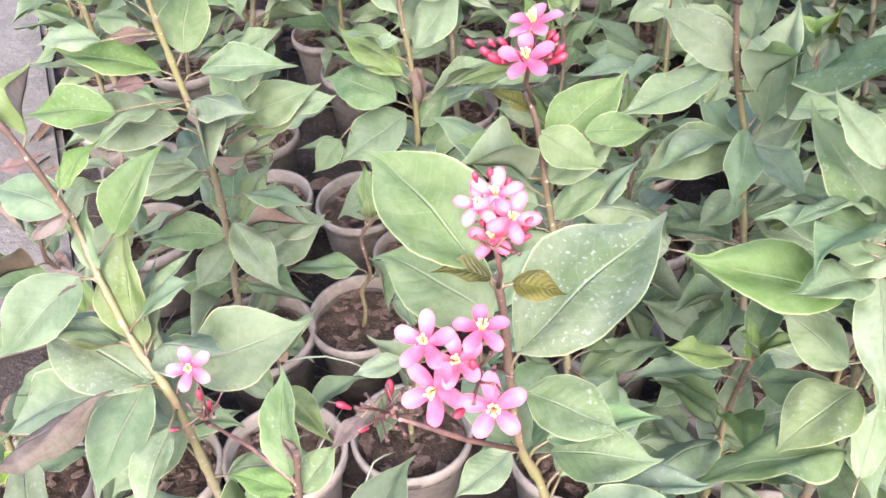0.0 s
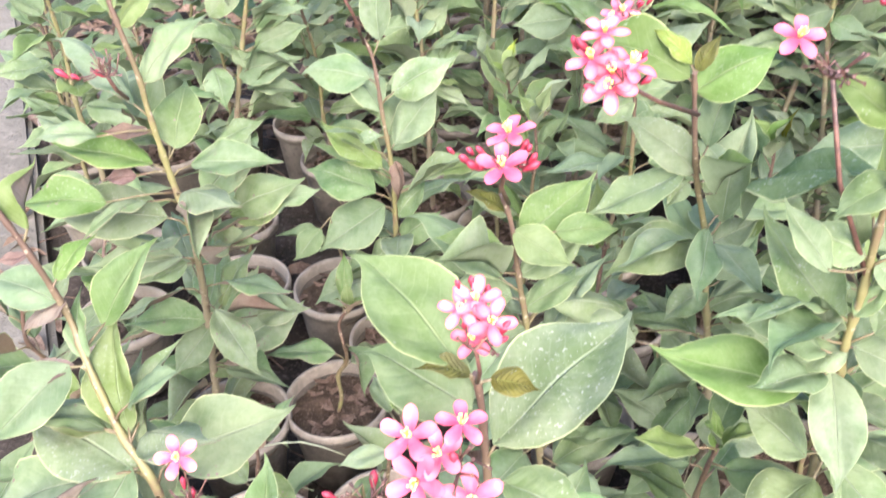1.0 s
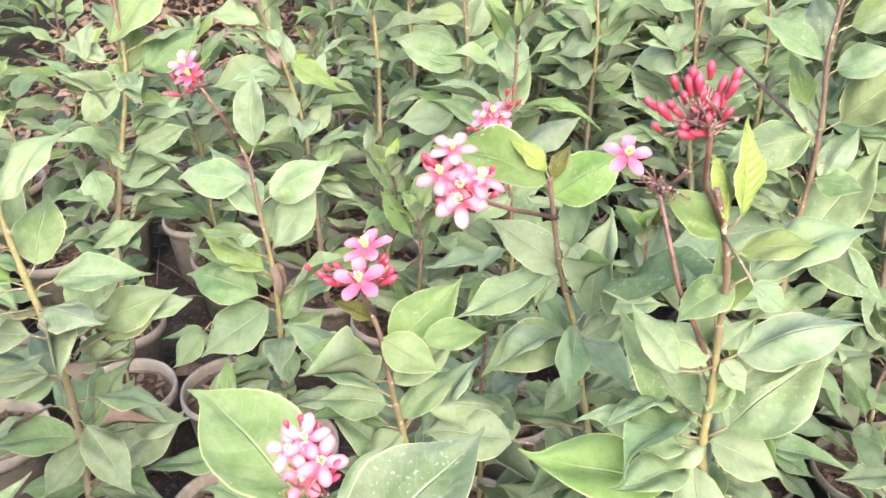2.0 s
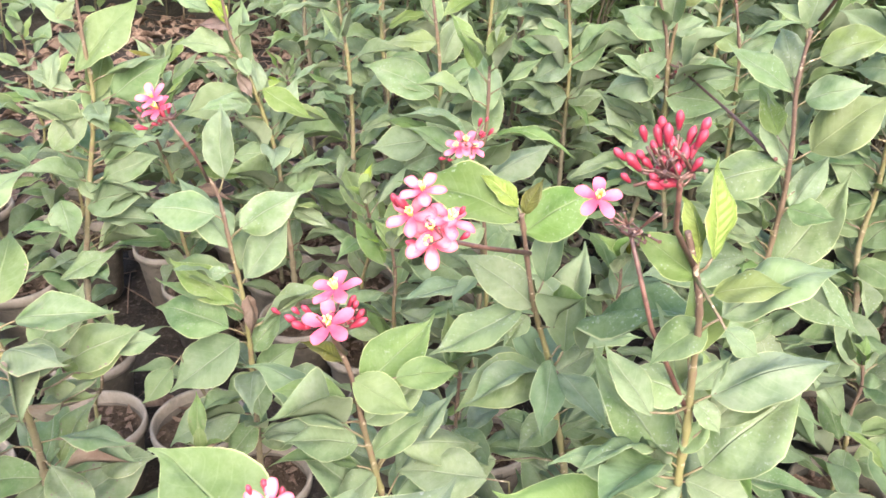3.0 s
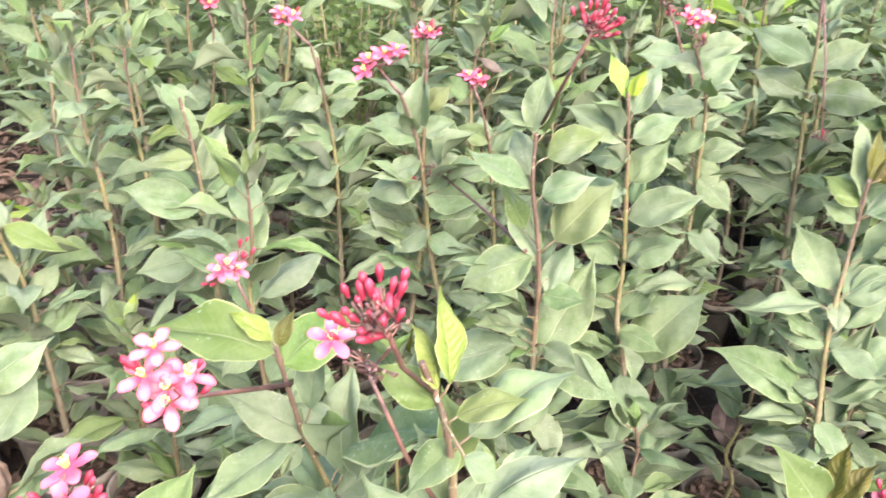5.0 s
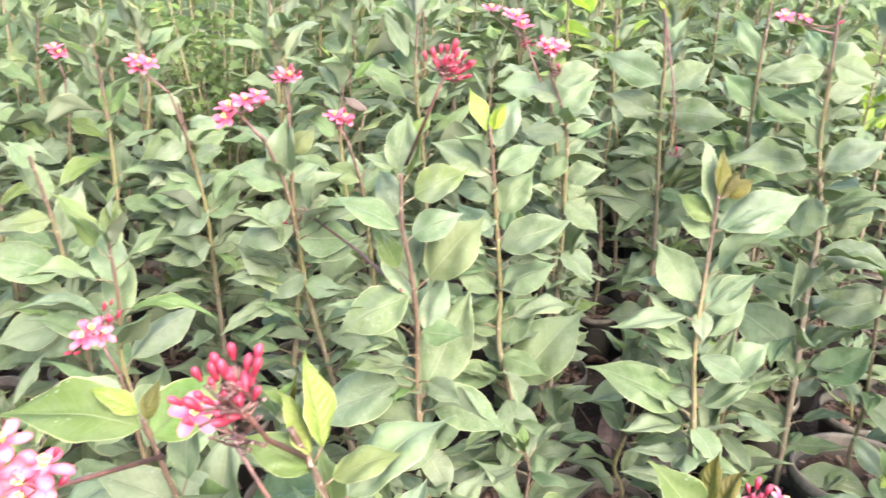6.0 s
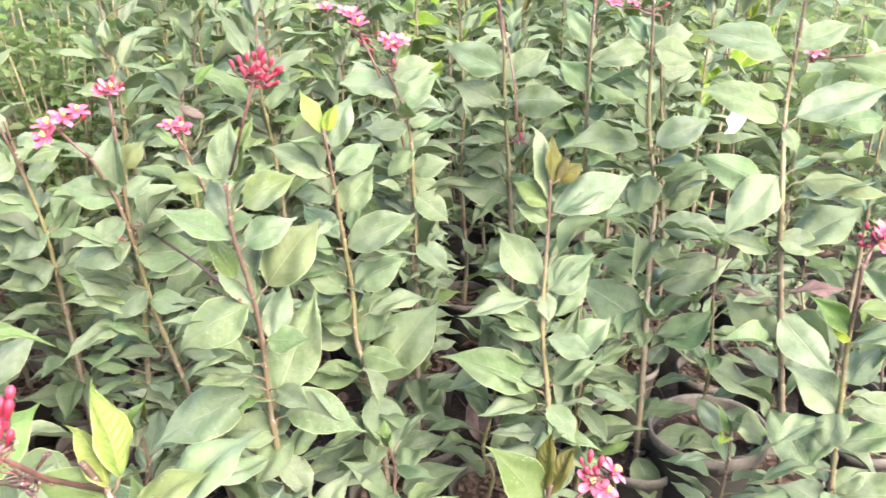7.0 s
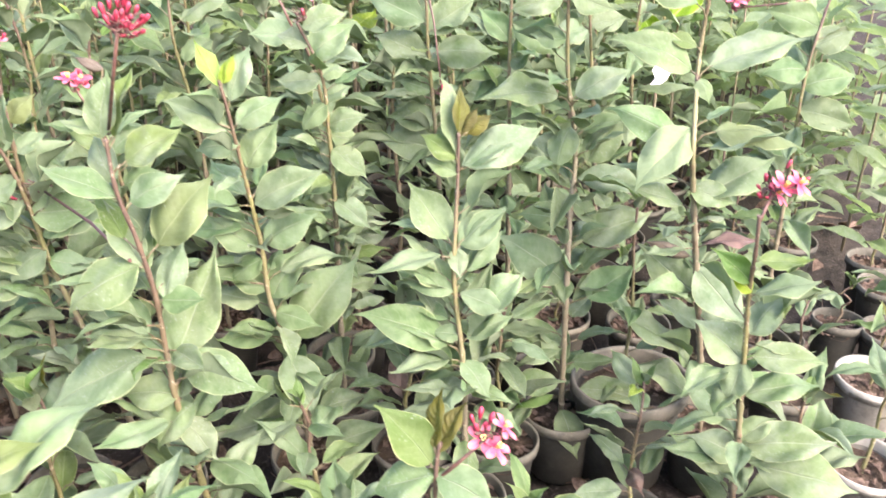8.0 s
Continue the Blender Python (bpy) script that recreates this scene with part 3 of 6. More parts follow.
def grow(x, y, h, seed, lean=(0.0, 0.0), size=1.0, first=0.2, gap=0.028, radius=0.066, height=0.13, flower=0.0, label="", pale=0.25, only="", ware="brown"):
    """A shrub that grows by rule: leaves in a spiral up an uneven stem."""
    rnd = random.Random(seed)
    z0 = height * 0.78
    n = 6
    pts = []
    for i in range(n + 1):
        k = i / n
        pts.append((x + lean[0] * k + rnd.uniform(-1, 1) * 0.008, y + lean[1] * k + rnd.uniform(-1, 1) * 0.008, z0 + (h - z0) * k))
    pts[0] = (x, y, z0)
    p = plant(pts[::-1], (x, y), seed, radius, height, label, ware=ware)
    z, az = z0 + (h - z0) * first, rnd.random() * 360
    while z < h:
        k = (z - z0) / (h - z0)
        f = k * n
        i = min(int(f), n - 1)
        q = Vector(pts[i]).lerp(Vector(pts[i + 1]), f - i) - p.ob.location
        az += 137.5 + rnd.uniform(-25, 25)
        top = max(0.0, (k - 0.82) / 0.18)
        length = size * rnd.uniform(0.072, 0.108) * (1 - 0.45 * top) * (0.8 + 0.2 * min(1, 3 * k))
        el = rnd.triangular(-32, 55, 14) + 40 * top
        out = Vector((math.cos(radians(az)), math.sin(radians(az)), 0.25 + 0.5 * top))
        kind = "leaf"
        if top > 0.6 and rnd.random() < 0.5:
            kind = rnd.choice(("young2", "young2", "bronze", "young2", "young2", "young"))
        elif rnd.random() < pale * k:
            kind = "young2"
        elif rnd.random() < 0.02:
            kind = rnd.choice(("dark", "olive", "olive"))
        kind = only or kind
        leaf(p, q + out * rnd.uniform(0.012, 0.022), az + rnd.uniform(-25, 25), min(el, 80), rnd.uniform(-26, 26), length, length * rnd.uniform(0.35, 0.46), kind, None, True)
        z += gap * rnd.uniform(0.7, 1.3) * (1 - 0.45 * top)
    tip = Vector(pts[-1]) - p.ob.location
    for i in range(3):
        length = size * rnd.uniform(0.035, 0.055)
        leaf(p, tip + Vector((0, 0, -0.004 * i)), az + 125 * i, rnd.uniform(45, 72), rnd.uniform(-20, 20), length, length * 0.42, only or "young2", None, True)
    if rnd.random() < flower:
        t = Vector(pts[-1]) - p.ob.location
        c = t + Vector((rnd.uniform(-0.03, 0.03), rnd.uniform(-0.03, 0.0), rnd.uniform(0.04, 0.08)))
        fl = [c + Vector((rnd.uniform(-1, 1) * 0.02, rnd.uniform(-1, 0.3) * 0.012, 0.008 + rnd.random() * 0.012)) for _ in range(rnd.randrange(1, 5))]
        bu = [c + Vector((rnd.uniform(-1, 1) * 0.022, rnd.uniform(-1, 1) * 0.015, 0.004 + rnd.random() * 0.018)) for _ in range(rnd.randrange(3, 8))]
        cluster(p, t, c, fl, bu, 1.0, True)
    return p


def thicken(p, count, low=0.06, high=0.75, seed=0, size=1.0, round_about=False):
    """More leaves on the lower and hidden side of a shrub's stem."""
    rnd = random.Random(seed)
    top, foot = p.pts[0].z, p.pts[-1].z
    for i in range(count):
        z = foot + (top - foot) * (low + (high - low) * (i + rnd.random()) / count)
        for a, b in zip(p.pts, p.pts[1:]):
            if b.z <= z <= a.z:
                q = b.lerp(a, (z - b.z) / max(1e-4, a.z - b.z))
                break
        else:
            continue
        k = (z - foot) / (top - foot)
        az = rnd.uniform(0, 360) if round_about or k < 0.45 or rnd.random() < 0.3 else rnd.uniform(-25, 205)
        length = size * rnd.uniform(0.065, 0.1)
        out = Vector((math.cos(radians(az)), math.sin(radians(az)), 0.3))
        leaf(p, q + out * rnd.uniform(0.012, 0.024), az + rnd.uniform(-25, 25), rnd.triangular(-35, 58, 12) + (22 if round_about else 0), rnd.uniform(-28, 28), length, length * rnd.uniform(0.36, 0.48), "leaf" if rnd.random() < 0.93 else "young2", None, True)


def far_rows(spots, seed):
    """The shrubs too far off to tell apart, as one mass of blades and stems."""
    rnd = random.Random(seed)
    src = leaf_blade(9, 0.2, 0.3, 0.03, 0.2, 0.95, 8, 2)
    n = len(src.vertices)
    co = np.empty(n * 3)
    src.vertices.foreach_get("co", co)
    co = co.reshape(n, 3)
    faces = np.array([list(q.vertices) for q in src.polygons if q.material_index == 0])
    uvs = np.empty(len(src.loops) * 2)
    src.uv_layers[0].data.foreach_get("uv", uvs)
    uvs = uvs.reshape(-1, 2)[: len(faces) * 4]
    verts, count = [], 0
    wood = bmesh.new()
    layer = wood.verts.layers.float.new("age")
    for x, y, h in spots:
        top = Vector((x + rnd.uniform(-0.05, 0.05), y + rnd.uniform(-0.04, 0.04), h))
        tube(wood, [Vector((x, y, 0)), Vector((x, y, 0)).lerp(top, 0.5) + Vector((0.01, 0, 0)), top], [0.004, 0.0035, 0.002], 5, [1, 0.6, 0.1], layer)
        z, az = 0.1 * h, rnd.random() * 360
        while z < h:
            az += 137.5 + rnd.uniform(-25, 25)
            l = rnd.uniform(0.095, 0.135) * (1 - 0.4 * max(0, (z / h - 0.85) / 0.15))
            q = Vector((x, y, 0)).lerp(top, z / h) + Vector((math.cos(radians(az)), math.sin(radians(az)), 0.3)) * 0.018
            m = np.array(blade_pose(q, az, rnd.triangular(-32, 50, 12) + (35 if z > 0.9 * h else 0), rnd.uniform(-26, 26), l, l * 0.42))
            verts.append(co @ m[:3, :3].T + m[:3, 3])
            count += 1
            z += rnd.uniform(0.016, 0.034)
    me = bpy.data.meshes.new("far_shrubs")
    allf = (faces[None] + (np.arange(count) * n)[:, None, None]).reshape(-1, 4)
    me.from_pydata(np.concatenate(verts).tolist(), [], allf.tolist())
    lay = me.uv_layers.new(name="UVMap")
    lay.data.foreach_set("uv", np.tile(uvs, (count, 1)).ravel())
    me.polygons.foreach_set("use_smooth", [True] * len(me.polygons))
    ob = mesh_part("far_shrubs", me, LEAF["leaf"])
    tagged(ob, "dense rows of dusty green shrubs further back", "shrubs", kind="stuff")
    part("stems", wood, STEM, ob)


# ---- the setting ----
def ground():
    bm = bmesh.new()
    xs = [-60, -20, -6] + [-2.5 + 0.06 * i for i in range(125)] + [8, 20, 60]
    ys = [-60, -20, -5] + [-1.0 + 0.06 * i for i in range(100)] + [8, 20, 60]
    rows = [[bm.verts.new((x, y, 0.016 * noise.noise(Vector((x * 6, y * 6, 0))) + 0.006 * noise.noise(Vector((x * 21, y * 21, 3))) - 0.012)) for x in xs] for y in ys]
    for r, q in zip(rows, rows[1:]):
        for i in range(len(xs) - 1):
            bm.faces.new((r[i], r[i + 1], q[i + 1], q[i])).smooth = True
    return tagged(part("ground", bm, GROUND), "bare trodden brown earth of the nursery bed", "ground", kind="structure")


ground()
bm = bmesh.new()
bmesh.ops.create_cube(bm, size=1.0, matrix=Matrix.Translation((-1.879, 2.72, 0.0)) @ Matrix.Rotation(radians(24.5), 4, "Z") @ Matrix.Diagonal((0.9, 4.6, 0.05, 1)))
bmesh.ops.bevel(bm, geom=bm.edges[:], offset=0.012, segments=2, affect="EDGES")
tagged(part("path", bm, CONCRETE), "worn pale grey concrete path beside the plants", "path", kind="structure")


def litter():
    """Dry leaves, chips and twigs strewn between the pots."""
    rnd = random.Random(5)
    bm = bmesh.new()
    spots = [(rnd.uniform(-1.0, 2.6), rnd.uniform(0.1, 3.6)) for _ in range(1500)]
    spots += [(rnd.uniform(-0.95, 0.1), rnd.uniform(1.6, 3.4)) for _ in range(1400)]
    for x, y in spots:
        if rnd.random() < 0.3:
            a, l = rnd.random() * 6.28, rnd.uniform(0.03, 0.11)
            d = Vector((math.cos(a), math.sin(a), rnd.uniform(-0.1, 0.1))) * l
            c = Vector((x, y, 0.008))
            tube(bm, [c - d, c + Vector((0, 0, 0.006)), c + d], [0.001, 0.0016, 0.001], 4)
            continue
        m = blade_pose(Vector((x, y, 0.006 + 0.01 * rnd.random())), rnd.uniform(0, 360), rnd.uniform(-10, 20), rnd.uniform(-40, 40), rnd.uniform(0.03, 0.08), rnd.uniform(0.015, 0.035))
        row = []
        for i in range(5):
            v = i / 4
            w = math.sin(math.pi * min(v * 0.92 + 0.03, 1)) * 0.5
            row.append([bm.verts.new(m @ Vector((u * w, v, 0.5 * abs(u) * w + 0.15 * v * (1 - v)))) for u in (-1, 0, 1)])
        for r, q in zip(row, row[1:]):
            for j in range(2):
                bm.faces.new((r[j], r[j + 1], q[j + 1], q[j])).smooth = True
    return tagged(part("leaf_litter", bm, LITTER), "dry brown fallen leaves and twigs on the earth", "leaf litter", kind="stuff")


litter()

# ---- shrubs near the camera ----
# foreground
p = plant([(0.044, 0.287, 0.629), (0.048, 0.287, 0.603), (0.051, 0.287, 0.570), (0.060, 0.287, 0.496), (0.077, 0.287, 0.442)], base=(0.120, 0.270), seed=1083)
leaf(p, (0.037, 0.289, 0.632), 137, 26, 9, 0.080, 0.051, "young2", 2)
leaf(p, (0.043, 0.286, 0.604), 147, 6, 21, 0.071, 0.043, "leaf", 4)
leaf(p, (0.055, 0.287, 0.576), 38, 20, -6, 0.111, 0.059, "specked", 2)
leaf(p, (0.061, 0.287, 0.545), -22, -8, -12, 0.054, 0.036, "specked", 0)
leaf(p, (0.078, 0.291, 0.484), -10, 4, -18, 0.063, 0.038, "specked", 1)
leaf(p, (0.042, 0.286, 0.629), -175, 16, 6, 0.029, 0.013, "bronze")
leaf(p, (0.051, 0.287, 0.625), -15, -1, -21, 0.025, 0.016, "bronze")
leaf(p, (0.055, 0.284, 0.494), -143, -9, 6, 0.041, 0.024)
leaf(p, (0.002, 0.274, 0.585), -170, -8, 24, 0.027, 0.012)
cluster(p, (0.045, 0.287, 0.622), (0.042, 0.259, 0.672), [(0.042, 0.272, 0.689), (0.041, 0.264, 0.674), (0.048, 0.266, 0.682), (0.035, 0.269, 0.686)], [(0.034, 0.277, 0.694), (0.040, 0.280, 0.693), (0.054, 0.265, 0.679), (0.033, 0.270, 0.682), (0.053, 0.265, 0.672), (0.047, 0.278, 0.688)], 0.62, pale=True)
cluster(p, (0.054, 0.287, 0.532), (0.037, 0.243, 0.609), [(0.013, 0.256, 0.620), (0.037, 0.256, 0.629), (0.027, 0.249, 0.616), (0.017, 0.240, 0.608), (0.042, 0.235, 0.603)], [(0.028, 0.233, 0.602), (0.034, 0.246, 0.616)], 0.80)
cluster(p, (0.058, 0.285, 0.495), (-0.005, 0.248, 0.579), [], [(-0.026, 0.252, 0.580), (-0.018, 0.246, 0.570), (-0.005, 0.258, 0.584)], 0.84)
leaf(p, (-0.032, 0.313, 0.486), -124, -1, 20, 0.029, 0.012, "dark", 0)
# shoot
p = plant([(-0.067, 0.288, 0.486), (-0.072, 0.288, 0.443), (-0.077, 0.288, 0.380)], base=(-0.081, 0.277), seed=557)
leaf(p, (-0.074, 0.287, 0.461), 97, 41, 21, 0.067, 0.029, "young2", 1)
leaf(p, (-0.071, 0.288, 0.443), 43, 35, -12, 0.038, 0.023, "young2")
leaf(p, (-0.075, 0.287, 0.443), 172, 20, 12, 0.041, 0.020, "young2")
leaf(p, (-0.068, 0.288, 0.477), 135, 38, -15, 0.018, 0.008, "dark")
cluster(p, (-0.073, 0.288, 0.454), (-0.135, 0.328, 0.459), [(-0.130, 0.323, 0.518)], [(-0.157, 0.326, 0.452), (-0.134, 0.337, 0.462), (-0.140, 0.341, 0.468)], 0.72)
# left near
p = plant([(-0.255, 0.432, 0.626), (-0.250, 0.432, 0.614), (-0.241, 0.432, 0.582), (-0.231, 0.432, 0.530), (-0.218, 0.413, 0.497), (-0.198, 0.390, 0.454), (-0.176, 0.372, 0.420), (-0.171, 0.372, 0.291)], base=(-0.176, 0.383), seed=881)
leaf(p, (-0.235, 0.431, 0.545), 164, 11, 18, 0.054, 0.035)
leaf(p, (-0.211, 0.435, 0.519), 56, 41, -15, 0.073, 0.033, "young2", 7)
leaf(p, (-0.233, 0.435, 0.561), 43, 35, -15, 0.041, 0.019, "young2")
leaf(p, (-0.194, 0.393, 0.456), 108, 46, 30, 0.089, 0.042, "young2", 7)
leaf(p, (-0.189, 0.398, 0.457), 62, 43, 21, 0.069, 0.031, "leaf", 7)
leaf(p, (-0.230, 0.411, 0.505), -133, -22, 30, 0.075, 0.044, "leaf", 7)
leaf(p, (-0.227, 0.412, 0.503), -163, -15, 9, 0.042, 0.019, "dark")
leaf(p, (-0.230, 0.434, 0.543), -155, -22, 18, 0.038, 0.017, "dark")
leaf(p, (-0.243, 0.431, 0.585), -172, -6, 27, 0.021, 0.010, "dark")
leaf(p, (-0.240, 0.436, 0.602), 88, 47, 24, 0.049, 0.022, "young2", 11)
leaf(p, (-0.189, 0.376, 0.434), 157, 17, 9, 0.099, 0.065, "leaf", 0)
leaf(p, (-0.208, 0.390, 0.463), -175, 16, -9, 0.058, 0.026)
leaf(p, (-0.192, 0.378, 0.438), -111, -25, 18, 0.085, 0.042, "leaf", 2)
leaf(p, (-0.207, 0.389, 0.462), 170, 5, -3, 0.054, 0.024, "olive")
leaf(p, (-0.167, 0.391, 0.434), 15, 13, -27, 0.094, 0.062, "leaf", 4)
leaf(p, (-0.175, 0.371, 0.387), -140, -18, 21, 0.071, 0.038)
leaf(p, (-0.266, 0.301, 0.443), 27, 24, 21, 0.089, 0.040, "dry")
leaf(p, (-0.210, 0.366, 0.440), -172, -21, 6, 0.101, 0.046)
leaf(p, (-0.221, 0.417, 0.504), 104, 41, 39, 0.053, 0.024)
# left behind
p = plant([(-0.249, 0.660, 0.715), (-0.242, 0.655, 0.666), (-0.232, 0.653, 0.603), (-0.231, 0.653, 0.574), (-0.224, 0.653, 0.504), (-0.216, 0.653, 0.436), (-0.236, 0.699, 0.296), (-0.245, 0.699, 0.188), (-0.255, 0.699, 0.061)], base=(-0.225, 0.690), seed=1077)
leaf(p, (-0.216, 0.658, 0.532), 87, 36, -3, 0.072, 0.046, "young2")
leaf(p, (-0.233, 0.646, 0.464), 180, 3, 39, 0.118, 0.056, "leaf", 0)
leaf(p, (-0.236, 0.649, 0.521), 175, 8, 12, 0.097, 0.044, "young2")
leaf(p, (-0.276, 0.623, 0.495), 177, -2, 30, 0.086, 0.039, "young2")
leaf(p, (-0.199, 0.663, 0.476), 53, 27, -24, 0.069, 0.046)
leaf(p, (-0.219, 0.654, 0.470), 0, 6, -33, 0.057, 0.038)
leaf(p, (-0.181, 0.668, 0.454), 17, 7, -33, 0.065, 0.043, "young2")
leaf(p, (-0.233, 0.651, 0.553), -179, 1, 18, 0.043, 0.019, "dark")
leaf(p, (-0.250, 0.641, 0.513), -174, -3, 45, 0.031, 0.016, "dark")
leaf(p, (-0.271, 0.630, 0.559), 176, -1, 24, 0.058, 0.026)
leaf(p, (-0.235, 0.700, 0.296), 87, 36, 24, 0.118, 0.052)
leaf(p, (-0.223, 0.704, 0.235), 23, 20, -30, 0.104, 0.061)
leaf(p, (-0.241, 0.700, 0.243), 60, 30, -21, 0.101, 0.048)
leaf(p, (-0.238, 0.698, 0.284), -177, -0, 24, 0.094, 0.043)
leaf(p, (-0.235, 0.700, 0.274), -131, -31, 24, 0.069, 0.040)
leaf(p, (-0.231, 0.664, 0.394), -160, -18, 39, 0.044, 0.024)
leaf(p, (-0.232, 0.657, 0.407), -179, -7, 18, 0.104, 0.048)
leaf(p, (-0.242, 0.701, 0.205), 174, -6, 30, 0.087, 0.042)
leaf(p, (-0.245, 0.699, 0.149), -22, -24, 0, 0.105, 0.047)
leaf(p, (-0.246, 0.698, 0.199), 16, -3, -12, 0.043, 0.028)
leaf(p, (-0.177, 0.673, 0.454), 10, 22, -39, 0.077, 0.046)
leaf(p, (-0.183, 0.672, 0.481), 43, 48, -36, 0.058, 0.030)
leaf(p, (-0.141, 0.685, 0.457), -2, 16, -39, 0.051, 0.023)
leaf(p, (-0.221, 0.707, 0.297), 44, 48, -9, 0.078, 0.035)
leaf(p, (-0.221, 0.704, 0.288), 32, 42, -36, 0.070, 0.036)
leaf(p, (-0.186, 0.715, 0.276), -3, 14, -30, 0.065, 0.038)
leaf(p, (-0.245, 0.653, 0.662), 80, 45, 6, 0.056, 0.025, "young2")
leaf(p, (-0.241, 0.654, 0.650), 32, 33, -27, 0.045, 0.020, "young2")
leaf(p, (-0.229, 0.655, 0.599), 38, 37, -18, 0.082, 0.037, "leaf", 3)
leaf(p, (-0.241, 0.649, 0.581), 145, 29, -15, 0.102, 0.045)
leaf(p, (-0.249, 0.660, 0.711), 82, 45, -6, 0.049, 0.022, "young2")
leaf(p, (-0.247, 0.656, 0.685), 160, 13, 39, 0.052, 0.024)
leaf(p, (-0.245, 0.655, 0.675), 38, 29, -51, 0.042, 0.019)
cluster(p, (-0.244, 0.648, 0.587), (-0.243, 0.618, 0.622), [], [(-0.282, 0.624, 0.621), (-0.251, 0.623, 0.622), (-0.272, 0.622, 0.620)])
# pink pair
p = plant([(0.072, 0.527, 0.573), (0.081, 0.527, 0.545), (0.091, 0.527, 0.487), (0.101, 0.527, 0.436), (0.113, 0.527, 0.367)], base=(0.139, 0.527), seed=894)
leaf(p, (0.083, 0.527, 0.539), -31, -16, -30, 0.055, 0.033, "young2")
leaf(p, (0.090, 0.527, 0.531), 35, 23, -21, 0.083, 0.046, "young2")
leaf(p, (0.078, 0.526, 0.520), 174, 10, 27, 0.058, 0.026, "young2")
leaf(p, (0.077, 0.527, 0.488), 147, 25, 0, 0.099, 0.045)
leaf(p, (0.116, 0.526, 0.539), 12, -6, -39, 0.055, 0.027, "young2")
leaf(p, (0.076, 0.527, 0.556), 159, 23, 12, 0.036, 0.016, "bronze")
leaf(p, (0.086, 0.526, 0.471), 173, 4, 21, 0.060, 0.039)
leaf(p, (0.091, 0.527, 0.493), 20, 25, -27, 0.067, 0.032)
leaf(p, (0.195, 0.521, 0.427), 168, 1, 24, 0.081, 0.046)
leaf(p, (0.097, 0.527, 0.456), 20, 25, -24, 0.061, 0.028)
leaf(p, (0.101, 0.527, 0.436), -165, -38, 18, 0.049, 0.032)
cluster(p, (0.078, 0.528, 0.563), (0.069, 0.476, 0.627), [(0.072, 0.495, 0.644), (0.067, 0.474, 0.631)], [(0.032, 0.483, 0.637), (0.043, 0.481, 0.630), (0.045, 0.481, 0.638), (0.048, 0.474, 0.630), (0.053, 0.483, 0.636), (0.085, 0.485, 0.638), (0.088, 0.480, 0.634), (0.086, 0.477, 0.628), (0.083, 0.493, 0.636)])
# pink five
p = plant([(0.220, 0.593, 0.643), (0.241, 0.600, 0.550), (0.267, 0.605, 0.470), (0.276, 0.605, 0.421), (0.292, 0.605, 0.353), (0.311, 0.605, 0.261)], base=(0.330, 0.607), seed=892)
leaf(p, (0.218, 0.594, 0.638), 155, 11, 27, 0.103, 0.047, "young2")
leaf(p, (0.224, 0.595, 0.626), 12, 26, -33, 0.076, 0.045, "young2")
leaf(p, (0.218, 0.596, 0.647), 146, 33, 24, 0.042, 0.019, "young")
leaf(p, (0.222, 0.593, 0.643), 35, 52, -18, 0.033, 0.015, "bronze")
leaf(p, (0.242, 0.601, 0.547), 151, 27, 39, 0.082, 0.038)
leaf(p, (0.266, 0.598, 0.550), 143, 37, 24, 0.039, 0.026)
leaf(p, (0.275, 0.602, 0.494), 64, 54, 21, 0.104, 0.046)
leaf(p, (0.232, 0.601, 0.548), -165, -19, 12, 0.092, 0.041)
leaf(p, (0.260, 0.606, 0.473), -168, -16, 24, 0.092, 0.052)
leaf(p, (0.271, 0.604, 0.470), 8, 30, -24, 0.049, 0.030)
leaf(p, (0.293, 0.605, 0.361), -9, 16, -27, 0.062, 0.035)
leaf(p, (0.270, 0.605, 0.450), -32, -11, -27, 0.037, 0.024)
leaf(p, (0.238, 0.602, 0.537), -148, -36, 6, 0.031, 0.021)
leaf(p, (0.279, 0.604, 0.414), -167, -36, 15, 0.051, 0.034)
leaf(p, (0.285, 0.605, 0.391), 11, 15, -21, 0.055, 0.034)
leaf(p, (0.295, 0.608, 0.263), -139, -27, 3, 0.085, 0.041)
leaf(p, (0.271, 0.591, 0.234), 151, 22, 27, 0.074, 0.038)
leaf(p, (0.289, 0.570, 0.224), -151, -18, 9, 0.089, 0.042)
leaf(p, (0.278, 0.535, 0.198), -84, -35, 0, 0.059, 0.039)
leaf(p, (0.298, 0.586, 0.240), -9, -12, -27, 0.090, 0.050)
leaf(p, (0.255, 0.526, 0.187), -167, -3, 12, 0.069, 0.045)
leaf(p, (0.263, 0.610, 0.248), 88, 41, 0, 0.059, 0.036)
leaf(p, (0.294, 0.603, 0.386), -15, -18, -39, 0.068, 0.033)
leaf(p, (0.287, 0.604, 0.406), 25, 15, -6, 0.067, 0.030)
leaf(p, (0.288, 0.601, 0.428), 41, 27, -6, 0.063, 0.028)
leaf(p, (0.226, 0.613, 0.353), -178, -8, 30, 0.106, 0.052)
cluster(p, (0.231, 0.595, 0.605), (0.144, 0.490, 0.682), [(0.130, 0.510, 0.709), (0.122, 0.503, 0.694), (0.135, 0.493, 0.689), (0.147, 0.497, 0.693), (0.134, 0.491, 0.680)], [(0.112, 0.514, 0.701), (0.117, 0.508, 0.700), (0.156, 0.502, 0.698), (0.157, 0.489, 0.686), (0.125, 0.497, 0.675)], pale=True)
